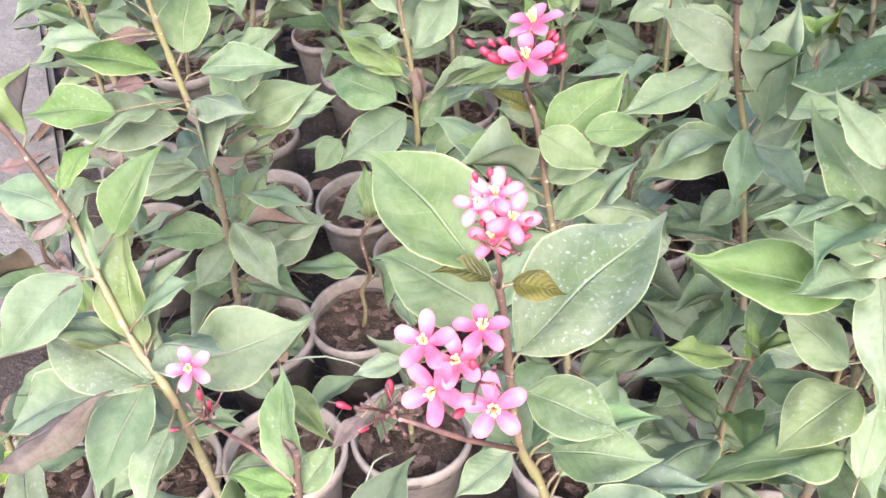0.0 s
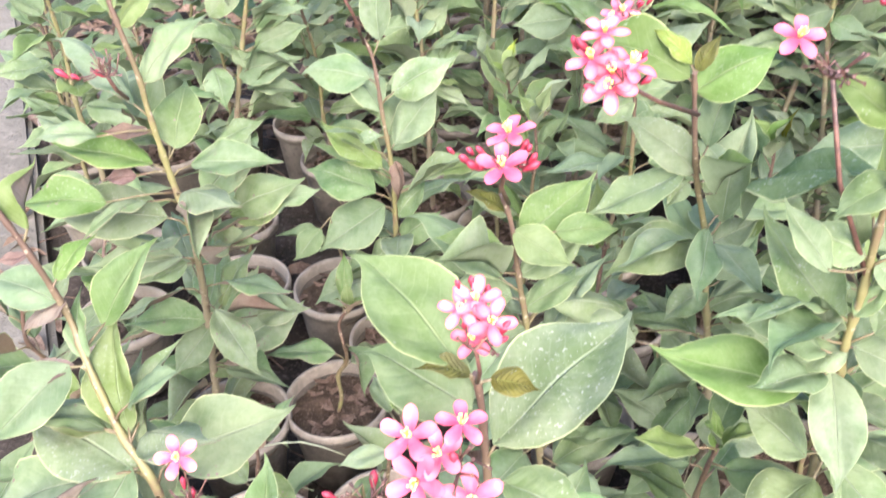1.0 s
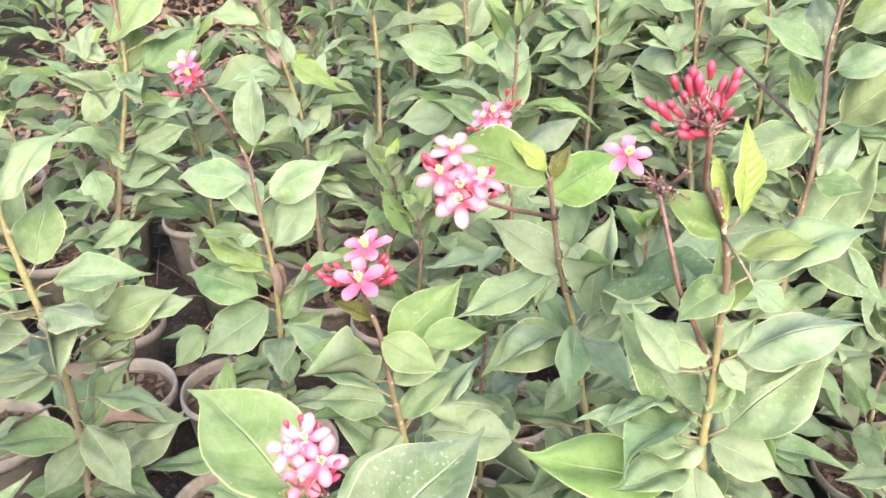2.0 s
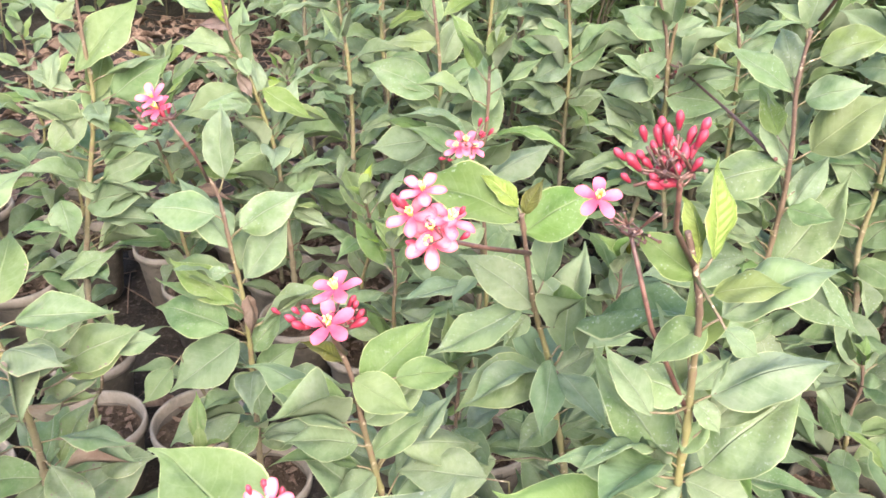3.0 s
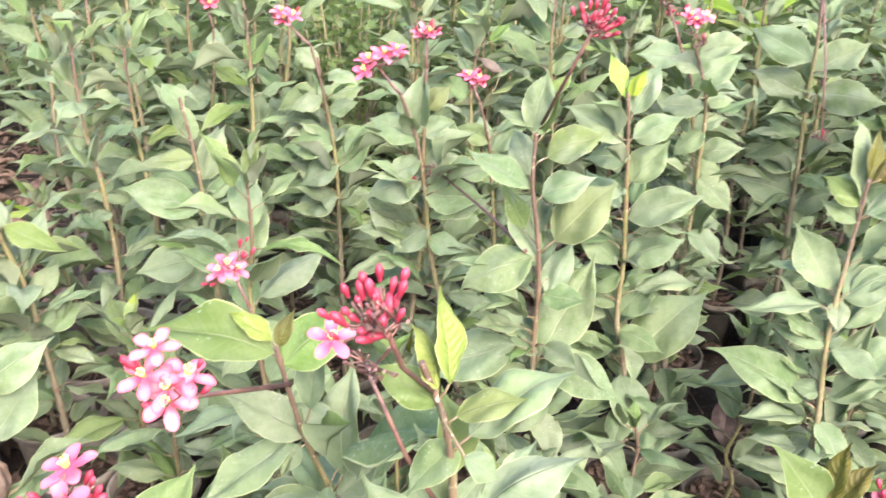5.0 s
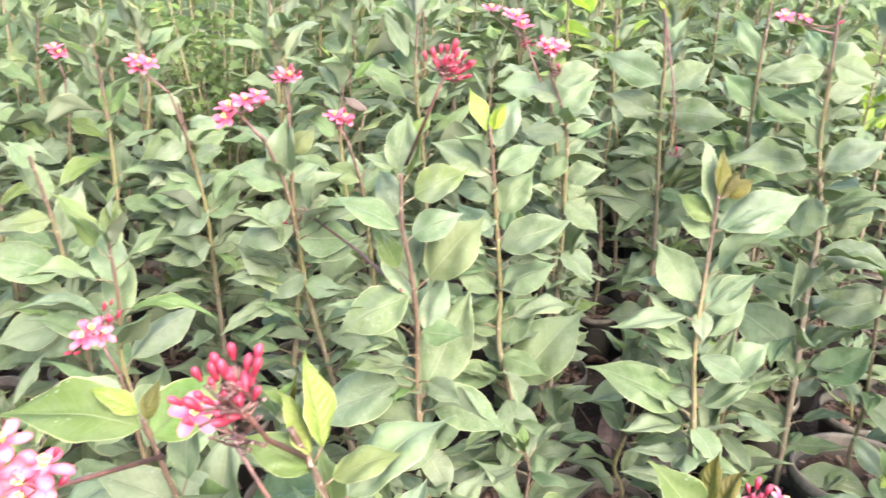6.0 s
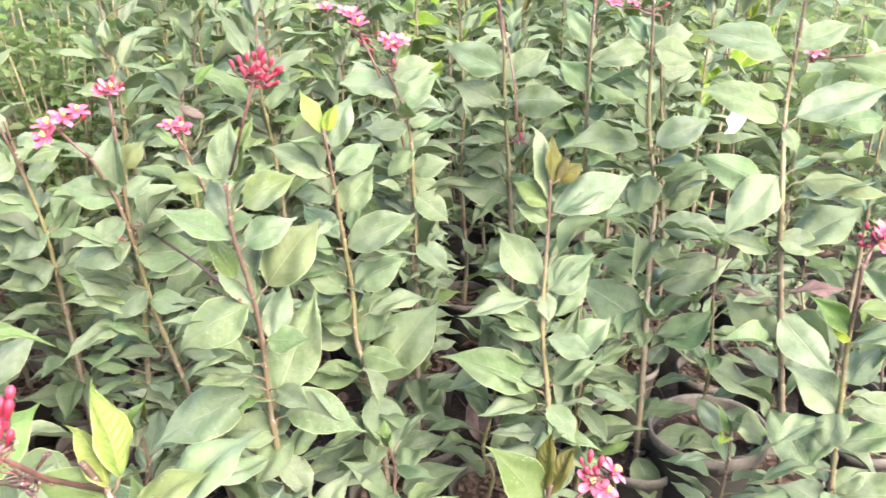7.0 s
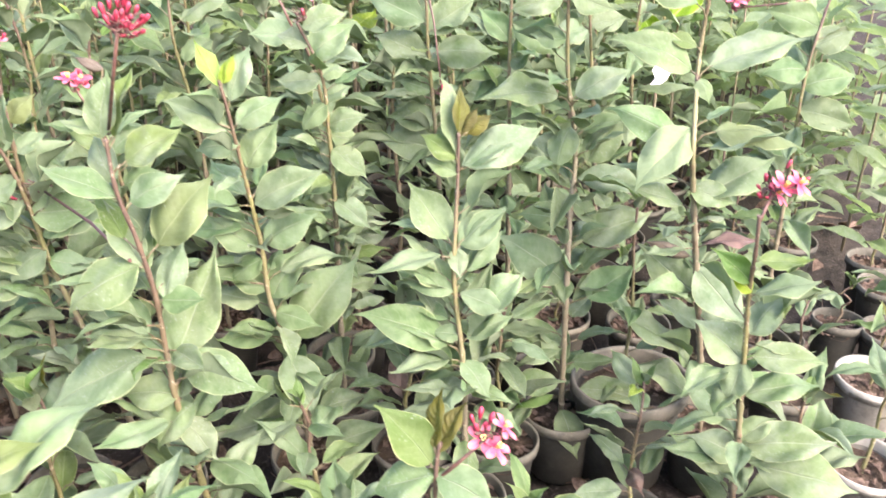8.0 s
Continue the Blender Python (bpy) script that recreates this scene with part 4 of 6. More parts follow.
# bud plant
p = plant([(0.272, 0.419, 0.725), (0.290, 0.419, 0.673), (0.300, 0.424, 0.611), (0.306, 0.424, 0.561), (0.309, 0.424, 0.518), (0.320, 0.424, 0.452)], base=(0.335, 0.415), seed=890)
leaf(p, (0.290, 0.415, 0.708), 101, 70, -18, 0.060, 0.027, "young")
leaf(p, (0.283, 0.418, 0.703), 113, 62, -3, 0.044, 0.020, "young")
leaf(p, (0.284, 0.419, 0.692), 149, 29, 45, 0.049, 0.025, "young2")
leaf(p, (0.295, 0.416, 0.683), -12, 12, -30, 0.047, 0.021, "olive")
leaf(p, (0.306, 0.418, 0.664), 3, 24, -9, 0.083, 0.038)
leaf(p, (0.313, 0.418, 0.601), -1, 19, -12, 0.089, 0.040)
leaf(p, (0.321, 0.417, 0.535), 10, 43, -18, 0.094, 0.062)
leaf(p, (0.303, 0.428, 0.653), -161, -25, 15, 0.048, 0.028, "young2")
leaf(p, (0.299, 0.425, 0.596), 165, 16, 33, 0.048, 0.032)
leaf(p, (0.306, 0.426, 0.522), 121, 30, 12, 0.108, 0.050, "specked", 0)
leaf(p, (0.314, 0.467, 0.628), 108, -42, 20, 0.172, 0.068, "specked", 3)
leaf(p, (0.306, 0.423, 0.593), -42, -41, -30, 0.028, 0.018)
leaf(p, (0.302, 0.424, 0.602), 21, 27, -15, 0.036, 0.017)
leaf(p, (0.313, 0.421, 0.520), -23, -18, -27, 0.057, 0.038)
leaf(p, (0.313, 0.423, 0.513), -179, -21, 12, 0.045, 0.030)
leaf(p, (0.291, 0.422, 0.475), 170, 8, 24, 0.115, 0.053, "young2", 0)
leaf(p, (0.306, 0.422, 0.494), -95, -34, -6, 0.085, 0.040, "leaf", 0)
leaf(p, (0.305, 0.389, 0.414), -149, -13, 0, 0.078, 0.050, "young2")
leaf(p, (0.294, 0.354, 0.390), -168, -2, -24, 0.118, 0.053, "young2")
leaf(p, (0.272, 0.412, 0.592), 128, 35, 18, 0.055, 0.025, "leaf", 0)
leaf(p, (0.301, 0.403, 0.422), 139, 22, 27, 0.062, 0.039)
leaf(p, (0.298, 0.336, 0.383), 65, 44, -21, 0.061, 0.027)
leaf(p, (0.304, 0.420, 0.548), 23, 45, -9, 0.033, 0.018, "young2")
leaf(p, (0.277, 0.365, 0.696), -27, -34, -39, 0.025, 0.017)
cluster(p, (0.280, 0.419, 0.702), (0.226, 0.348, 0.794), [], [(0.210, 0.360, 0.811), (0.199, 0.356, 0.803), (0.219, 0.363, 0.815), (0.227, 0.363, 0.816), (0.238, 0.359, 0.816), (0.235, 0.355, 0.810), (0.218, 0.362, 0.809), (0.221, 0.359, 0.811), (0.216, 0.361, 0.805), (0.226, 0.362, 0.804), (0.233, 0.361, 0.809), (0.233, 0.356, 0.804), (0.213, 0.357, 0.798), (0.206, 0.356, 0.799), (0.222, 0.357, 0.796), (0.216, 0.350, 0.790), (0.222, 0.350, 0.791), (0.225, 0.351, 0.798), (0.230, 0.357, 0.801), (0.232, 0.348, 0.801), (0.202, 0.354, 0.793)], 0.86)
cluster(p, (0.303, 0.424, 0.581), (0.243, 0.429, 0.717), [(0.226, 0.446, 0.734)], [], 0.90)
# left middle
p = plant([(-0.058, 0.846, 0.557), (-0.049, 0.846, 0.533), (-0.041, 0.840, 0.470), (-0.031, 0.832, 0.391), (-0.030, 0.832, 0.266), (-0.032, 0.832, 0.142)], base=(-0.032, 0.832), seed=1082)
leaf(p, (-0.042, 0.850, 0.554), 92, 48, 18, 0.088, 0.039)
leaf(p, (-0.054, 0.843, 0.514), 167, 2, 42, 0.083, 0.048)
leaf(p, (-0.030, 0.845, 0.495), 13, 27, -42, 0.084, 0.046)
leaf(p, (-0.029, 0.837, 0.434), 32, 43, -33, 0.084, 0.047)
leaf(p, (-0.043, 0.840, 0.473), 134, 37, -9, 0.105, 0.047)
leaf(p, (-0.043, 0.831, 0.405), 154, 24, 30, 0.092, 0.042, "young2")
leaf(p, (-0.069, 0.830, 0.444), -4, 13, -42, 0.030, 0.017)
leaf(p, (-0.042, 0.831, 0.353), -157, -27, 30, 0.097, 0.064)
leaf(p, (-0.052, 0.828, 0.372), 157, 9, 27, 0.095, 0.059)
leaf(p, (-0.049, 0.830, 0.242), -172, -20, 30, 0.097, 0.064)
leaf(p, (-0.030, 0.831, 0.302), -155, -46, 21, 0.050, 0.033)
leaf(p, (-0.028, 0.833, 0.291), -74, -57, 0, 0.052, 0.034)
leaf(p, (-0.027, 0.836, 0.412), -81, -59, 45, 0.051, 0.023, "dark")
leaf(p, (-0.030, 0.831, 0.221), -156, -46, 27, 0.062, 0.041)
leaf(p, (-0.024, 0.834, 0.298), 24, 28, -27, 0.063, 0.041)
leaf(p, (-0.029, 0.832, 0.191), 2, 11, -21, 0.057, 0.038)
leaf(p, (-0.028, 0.832, 0.334), 36, 38, -21, 0.057, 0.038)
leaf(p, (-0.118, 0.809, 0.333), -140, -39, 24, 0.051, 0.033)
cluster(p, (-0.058, 0.845, 0.553), (-0.083, 0.807, 0.639), [(-0.097, 0.818, 0.658), (-0.093, 0.814, 0.648)], [(-0.111, 0.816, 0.647), (-0.109, 0.807, 0.631), (-0.088, 0.810, 0.644), (-0.082, 0.810, 0.649)])
# tall A
p = plant([(0.527, 0.757, 0.743), (0.528, 0.757, 0.688), (0.540, 0.757, 0.627), (0.549, 0.759, 0.561), (0.551, 0.760, 0.486), (0.548, 0.747, 0.425), (0.559, 0.747, 0.327), (0.567, 0.747, 0.251)], base=(0.576, 0.747), seed=526)
p.ripe = 1.6
leaf(p, (0.523, 0.759, 0.744), 38, 60, -12, 0.069, 0.034)
leaf(p, (0.535, 0.754, 0.743), 26, 58, 9, 0.074, 0.032, "young2")
leaf(p, (0.540, 0.752, 0.718), -23, 25, -45, 0.065, 0.043, "olive")
leaf(p, (0.526, 0.759, 0.682), 135, 21, 27, 0.080, 0.036)
leaf(p, (0.559, 0.751, 0.620), -6, 44, -39, 0.095, 0.059, "olive")
leaf(p, (0.541, 0.759, 0.599), 98, 48, 15, 0.082, 0.037)
leaf(p, (0.538, 0.760, 0.600), 158, -26, 48, 0.094, 0.056)
leaf(p, (0.554, 0.756, 0.553), -51, 5, -36, 0.053, 0.035)
leaf(p, (0.558, 0.754, 0.475), 19, 50, -21, 0.135, 0.066)
leaf(p, (0.557, 0.755, 0.553), 18, 56, -27, 0.072, 0.033)
leaf(p, (0.531, 0.768, 0.484), 156, -23, 45, 0.122, 0.061)
leaf(p, (0.566, 0.750, 0.473), -60, -12, -30, 0.105, 0.054)
leaf(p, (0.565, 0.740, 0.416), 177, -38, 18, 0.068, 0.045)
leaf(p, (0.525, 0.760, 0.749), 132, 14, 24, 0.044, 0.020)
leaf(p, (0.557, 0.754, 0.471), 114, 32, 18, 0.061, 0.040)
leaf(p, (0.552, 0.746, 0.431), 133, -3, 33, 0.071, 0.047)
leaf(p, (0.551, 0.745, 0.399), -70, -47, -15, 0.066, 0.040)
leaf(p, (0.539, 0.754, 0.674), -18, 21, -48, 0.062, 0.037)
cluster(p, (0.531, 0.758, 0.748), (0.522, 0.667, 0.862), [], [(0.515, 0.690, 0.875), (0.517, 0.679, 0.879), (0.521, 0.679, 0.873), (0.522, 0.675, 0.883), (0.530, 0.677, 0.884), (0.533, 0.670, 0.886), (0.534, 0.667, 0.880), (0.539, 0.663, 0.878), (0.540, 0.655, 0.874), (0.538, 0.662, 0.867), (0.545, 0.661, 0.870), (0.528, 0.668, 0.875), (0.524, 0.670, 0.874), (0.518, 0.676, 0.871), (0.524, 0.675, 0.868), (0.531, 0.671, 0.870), (0.534, 0.664, 0.873), (0.535, 0.662, 0.859), (0.536, 0.652, 0.862), (0.530, 0.664, 0.866), (0.527, 0.668, 0.867)])
cluster(p, (0.531, 0.763, 0.606), (0.519, 0.988, 0.621), [], [(0.487, 1.035, 0.636), (0.491, 1.012, 0.610), (0.522, 1.006, 0.637), (0.483, 1.021, 0.601)])
# tall B
p = plant([(0.702, 0.854, 0.751), (0.709, 0.854, 0.713), (0.729, 0.863, 0.602), (0.744, 0.870, 0.512), (0.752, 0.876, 0.418), (0.782, 0.876, 0.309), (0.797, 0.876, 0.119)], base=(0.798, 0.876), seed=527)
leaf(p, (0.704, 0.854, 0.742), 102, 53, 3, 0.065, 0.029, "young")
leaf(p, (0.705, 0.852, 0.747), 13, 55, -15, 0.041, 0.019, "young")
leaf(p, (0.712, 0.851, 0.725), 15, 56, -27, 0.074, 0.036)
leaf(p, (0.708, 0.858, 0.688), 127, 23, 48, 0.089, 0.041)
leaf(p, (0.717, 0.852, 0.695), -22, 26, -54, 0.069, 0.037)
leaf(p, (0.728, 0.857, 0.635), -4, 46, -36, 0.071, 0.047)
leaf(p, (0.736, 0.863, 0.580), -31, 23, -51, 0.103, 0.053)
leaf(p, (0.737, 0.874, 0.508), 122, 32, 33, 0.080, 0.051)
leaf(p, (0.746, 0.866, 0.521), -24, 23, -45, 0.082, 0.050)
leaf(p, (0.754, 0.874, 0.427), -4, 46, -27, 0.086, 0.057)
leaf(p, (0.782, 0.872, 0.350), -2, 39, -30, 0.154, 0.086)
leaf(p, (0.751, 0.874, 0.442), 125, 27, 33, 0.073, 0.047)
leaf(p, (0.758, 0.876, 0.402), -59, -9, -36, 0.070, 0.038)
leaf(p, (0.758, 0.879, 0.372), 144, -12, 45, 0.088, 0.044, "young2")
leaf(p, (0.773, 0.877, 0.322), -96, -40, 0, 0.101, 0.066)
leaf(p, (0.811, 0.865, 0.207), -34, 17, -36, 0.082, 0.047)
leaf(p, (0.786, 0.877, 0.202), 148, -8, 36, 0.136, 0.073)
leaf(p, (0.816, 0.863, 0.129), -33, 20, -36, 0.112, 0.057)
leaf(p, (0.721, 0.855, 0.668), 136, -8, 51, 0.059, 0.038)
leaf(p, (0.744, 0.872, 0.494), 153, -31, 42, 0.056, 0.037)
# tall C
p = plant([(0.925, 0.678, 0.681), (0.925, 0.678, 0.624), (0.915, 0.670, 0.570), (0.902, 0.658, 0.488), (0.906, 0.643, 0.370), (0.912, 0.643, 0.282), (0.911, 0.643, 0.171)], base=(0.911, 0.643), seed=528)
leaf(p, (0.923, 0.680, 0.655), 61, 60, -33, 0.103, 0.046)
leaf(p, (0.925, 0.678, 0.681), 47, 60, -39, 0.062, 0.027, "bronze")
leaf(p, (0.933, 0.671, 0.681), -24, 34, -42, 0.040, 0.024, "bronze")
leaf(p, (0.927, 0.677, 0.677), -7, 52, -21, 0.045, 0.021, "bronze")
leaf(p, (0.929, 0.675, 0.639), -32, 22, -51, 0.115, 0.054)
leaf(p, (0.923, 0.680, 0.647), 121, 33, 48, 0.054, 0.032, "young2")
leaf(p, (0.926, 0.677, 0.628), 129, 19, 51, 0.050, 0.027)
leaf(p, (0.914, 0.661, 0.537), -17, 33, -30, 0.081, 0.053)
leaf(p, (0.905, 0.673, 0.544), 101, 45, 30, 0.091, 0.056)
leaf(p, (0.911, 0.663, 0.533), -124, -54, 0, 0.041, 0.027)
leaf(p, (0.902, 0.657, 0.476), 134, 8, 45, 0.072, 0.033)
leaf(p, (0.907, 0.652, 0.472), -57, -17, -42, 0.068, 0.036)
leaf(p, (0.927, 0.628, 0.449), -17, 33, -27, 0.076, 0.049)
leaf(p, (0.890, 0.659, 0.397), 135, 21, 39, 0.132, 0.060)
leaf(p, (0.905, 0.647, 0.410), 141, 8, 36, 0.040, 0.027)
leaf(p, (0.904, 0.644, 0.370), -82, -39, -9, 0.065, 0.043)
leaf(p, (0.910, 0.641, 0.405), -26, 20, -36, 0.073, 0.033)
leaf(p, (0.910, 0.643, 0.331), 146, -18, 30, 0.046, 0.030)
# tall D
p = plant([(1.200, 0.751, 0.888), (1.207, 0.751, 0.809), (1.219, 0.751, 0.689), (1.221, 0.727, 0.576), (1.189, 0.702, 0.467), (1.163, 0.676, 0.345), (1.172, 0.676, 0.166)], base=(1.174, 0.676), seed=529)
leaf(p, (1.203, 0.757, 0.801), 137, -12, 63, 0.080, 0.041)
leaf(p, (1.208, 0.758, 0.658), 144, 1, 36, 0.124, 0.057)
leaf(p, (1.224, 0.738, 0.660), -26, 20, -48, 0.099, 0.051)
leaf(p, (1.227, 0.708, 0.561), -9, 43, -24, 0.098, 0.057)
leaf(p, (1.217, 0.739, 0.611), -162, -50, 0, 0.077, 0.051)
leaf(p, (1.197, 0.679, 0.443), -33, 20, -39, 0.120, 0.068)
leaf(p, (1.188, 0.707, 0.471), 129, 6, 48, 0.081, 0.049)
leaf(p, (1.167, 0.688, 0.380), 116, 29, 42, 0.132, 0.078)
leaf(p, (1.183, 0.653, 0.358), -22, 27, -27, 0.099, 0.064)
leaf(p, (1.171, 0.686, 0.384), -142, -54, 0, 0.042, 0.028)
leaf(p, (1.213, 0.711, 0.535), -40, -10, -42, 0.116, 0.053)
leaf(p, (1.166, 0.681, 0.267), 131, 14, 39, 0.101, 0.061)
leaf(p, (1.166, 0.680, 0.190), 147, -6, 27, 0.103, 0.047)
leaf(p, (1.160, 0.665, 0.143), -105, -50, -12, 0.086, 0.052)
leaf(p, (1.210, 0.748, 0.809), -45, -20, -60, 0.068, 0.045)
leaf(p, (1.212, 0.753, 0.742), 129, 7, 54, 0.055, 0.037)
leaf(p, (1.216, 0.732, 0.575), 126, 12, 51, 0.066, 0.042)
leaf(p, (1.202, 0.707, 0.501), -63, -39, -39, 0.052, 0.034)
leaf(p, (1.186, 0.651, 0.182), -55, -4, -24, 0.116, 0.052)
# tall E
p = plant([(1.242, 0.548, 0.894), (1.243, 0.548, 0.844), (1.239, 0.548, 0.748), (1.172, 0.499, 0.656), (1.188, 0.499, 0.588), (1.231, 0.499, 0.452), (1.304, 0.499, 0.220), (1.338, 0.499, 0.064)], base=(1.338, 0.499), seed=530)
leaf(p, (1.235, 0.559, 0.818), 131, 15, 48, 0.118, 0.054)
leaf(p, (1.238, 0.532, 0.740), -35, 15, -30, 0.134, 0.060)
leaf(p, (1.225, 0.548, 0.735), 129, 20, 48, 0.119, 0.054)
leaf(p, (1.223, 0.534, 0.726), -101, -50, -15, 0.038, 0.025)
leaf(p, (1.184, 0.511, 0.673), 171, -34, 24, 0.119, 0.059, "yellow")
leaf(p, (1.166, 0.518, 0.660), 121, 22, 60, 0.102, 0.047)
leaf(p, (1.186, 0.502, 0.587), -55, -13, -45, 0.063, 0.042)
leaf(p, (1.194, 0.484, 0.674), -52, -7, -9, 0.122, 0.055, "olive")
leaf(p, (1.194, 0.489, 0.580), -21, 18, -36, 0.123, 0.057)
leaf(p, (1.245, 0.499, 0.404), 118, 38, 51, 0.119, 0.062)
leaf(p, (1.218, 0.504, 0.477), 136, 19, 54, 0.075, 0.035, "dry")
leaf(p, (1.282, 0.513, 0.266), -96, -39, -30, 0.137, 0.067)
leaf(p, (1.220, 0.491, 0.499), -40, 4, -3, 0.080, 0.038, "dark")
leaf(p, (1.229, 0.498, 0.458), -82, -38, -39, 0.107, 0.069)
leaf(p, (1.271, 0.520, 0.289), 130, 30, 15, 0.134, 0.061)
leaf(p, (1.302, 0.512, 0.186), 132, 27, 15, 0.129, 0.058)
leaf(p, (1.237, 0.552, 0.763), 131, 16, 48, 0.049, 0.023, "young2")
leaf(p, (1.242, 0.549, 0.830), -27, 18, -54, 0.084, 0.038)
leaf(p, (1.256, 0.495, 0.368), -31, 11, -30, 0.065, 0.043)
# right flower
p = plant([(1.015, 0.322, 0.663), (1.022, 0.322, 0.622), (1.053, 0.334, 0.550), (1.072, 0.334, 0.458), (1.094, 0.334, 0.356), (1.114, 0.334, 0.254)], base=(1.133, 0.334), seed=1229)
leaf(p, (1.046, 0.330, 0.569), 117, 38, 54, 0.060, 0.027, "young2")
leaf(p, (1.029, 0.320, 0.607), -42, 0, -18, 0.061, 0.027, "young2")
leaf(p, (1.053, 0.328, 0.553), -43, 12, -18, 0.074, 0.034)
leaf(p, (1.050, 0.330, 0.556), 119, 37, 48, 0.034, 0.022, "young")
leaf(p, (1.066, 0.330, 0.494), -11, 40, -9, 0.065, 0.040)
leaf(p, (1.077, 0.326, 0.460), -49, -1, -42, 0.086, 0.040)
leaf(p, (1.075, 0.334, 0.449), -170, -47, 0, 0.058, 0.039)
leaf(p, (1.087, 0.330, 0.397), -39, 8, -24, 0.095, 0.043)
leaf(p, (1.074, 0.336, 0.449), 110, 36, 42, 0.077, 0.051)
leaf(p, (1.106, 0.331, 0.307), -52, 8, -36, 0.119, 0.057)
leaf(p, (1.109, 0.333, 0.286), 127, 23, 36, 0.069, 0.046)
leaf(p, (1.104, 0.332, 0.317), -23, 26, -15, 0.054, 0.035)
leaf(p, (1.121, 0.311, 0.276), -59, -5, -36, 0.129, 0.069)
leaf(p, (1.115, 0.323, 0.281), -39, 6, -15, 0.092, 0.042)
leaf(p, (1.114, 0.335, 0.260), 130, 26, 39, 0.105, 0.047)
cluster(p, (1.016, 0.321, 0.657), (1.043, 0.325, 0.680), [(1.049, 0.317, 0.687), (1.062, 0.308, 0.690), (1.048, 0.323, 0.679)], [(1.066, 0.325, 0.705), (1.049, 0.339, 0.692), (1.034, 0.338, 0.685), (1.032, 0.334, 0.677), (1.037, 0.327, 0.675), (1.069, 0.304, 0.694)])
# low flower
p = plant([(0.655, 0.410, 0.514), (0.650, 0.410, 0.490), (0.647, 0.410, 0.424)], base=(0.637, 0.410), seed=1025)
leaf(p, (0.647, 0.414, 0.490), 119, 48, 33, 0.078, 0.042, "young2")
leaf(p, (0.651, 0.412, 0.502), -7, 52, -3, 0.057, 0.026, "bronze")
leaf(p, (0.650, 0.414, 0.507), 32, 59, 36, 0.057, 0.026, "bronze")
leaf(p, (0.650, 0.410, 0.477), -59, -22, -27, 0.064, 0.042)
leaf(p, (0.648, 0.411, 0.477), 144, -13, 27, 0.063, 0.041)
cluster(p, (0.652, 0.408, 0.474), (0.690, 0.387, 0.512), [(0.708, 0.380, 0.521), (0.690, 0.391, 0.510), (0.697, 0.379, 0.503)], [(0.688, 0.403, 0.527), (0.696, 0.400, 0.531), (0.685, 0.395, 0.525), (0.704, 0.394, 0.524)])
# middle N
p = plant([(0.219, 1.215, 0.683), (0.228, 1.215, 0.627), (0.236, 1.215, 0.568), (0.242, 1.215, 0.488), (0.247, 1.215, 0.413)], base=(0.259, 1.215), seed=733)
leaf(p, (0.249, 1.214, 0.498), 31, 36, -30, 0.123, 0.069)
leaf(p, (0.231, 1.216, 0.511), 158, 17, 51, 0.121, 0.060)
leaf(p, (0.224, 1.216, 0.437), 180, -8, 45, 0.093, 0.061)
leaf(p, (0.236, 1.216, 0.488), -96, -44, 0, 0.058, 0.038)
leaf(p, (0.238, 1.215, 0.560), 43, 49, -15, 0.096, 0.043)
leaf(p, (0.233, 1.215, 0.590), 170, -3, 27, 0.083, 0.037, "olive")
leaf(p, (0.243, 1.215, 0.451), -17, -9, -45, 0.071, 0.047)
leaf(p, (0.243, 1.215, 0.413), -178, -23, 42, 0.068, 0.045)
leaf(p, (0.219, 1.215, 0.667), 132, 46, 27, 0.047, 0.031)
# middle O
p = plant([(0.466, 1.416, 0.687), (0.484, 1.416, 0.547), (0.498, 1.416, 0.415), (0.502, 1.416, 0.322)], base=(0.515, 1.451), seed=734)
leaf(p, (0.478, 1.417, 0.583), 173, -24, 48, 0.087, 0.058)
leaf(p, (0.477, 1.415, 0.629), 171, -20, 57, 0.089, 0.050)
leaf(p, (0.482, 1.415, 0.619), -12, 14, -54, 0.066, 0.044)
leaf(p, (0.488, 1.416, 0.499), -177, -27, 45, 0.111, 0.070)
leaf(p, (0.490, 1.415, 0.526), -8, 21, -51, 0.087, 0.053)
leaf(p, (0.497, 1.416, 0.449), -179, -36, 42, 0.086, 0.056)
leaf(p, (0.498, 1.416, 0.404), -4, 27, -45, 0.090, 0.056)
leaf(p, (0.467, 1.417, 0.668), 139, 37, 39, 0.055, 0.036)
leaf(p, (0.501, 1.417, 0.346), 169, -16, 39, 0.085, 0.056)
leaf(p, (0.500, 1.416, 0.392), -139, -48, 6, 0.071, 0.047)
# far a
p = plant([(0.469, 1.005, 0.724), (0.492, 1.005, 0.662), (0.507, 1.005, 0.580), (0.516, 1.005, 0.502)], base=(0.589, 0.965), seed=442)
leaf(p, (0.492, 1.005, 0.662), 139, 21, 45, 0.072, 0.046)
leaf(p, (0.501, 1.006, 0.605), 155, -16, 48, 0.082, 0.054)
leaf(p, (0.504, 1.006, 0.588), -31, 1, -48, 0.086, 0.056)
leaf(p, (0.511, 1.005, 0.554), -21, 24, -39, 0.055, 0.036)
leaf(p, (0.498, 1.004, 0.637), 162, -30, 45, 0.056, 0.037)
leaf(p, (0.513, 1.004, 0.537), 165, -34, 39, 0.066, 0.044)
leaf(p, (0.513, 1.005, 0.520), -37, -13, -33, 0.056, 0.037)
leaf(p, (0.508, 1.008, 0.501), 139, 37, 36, 0.118, 0.054)
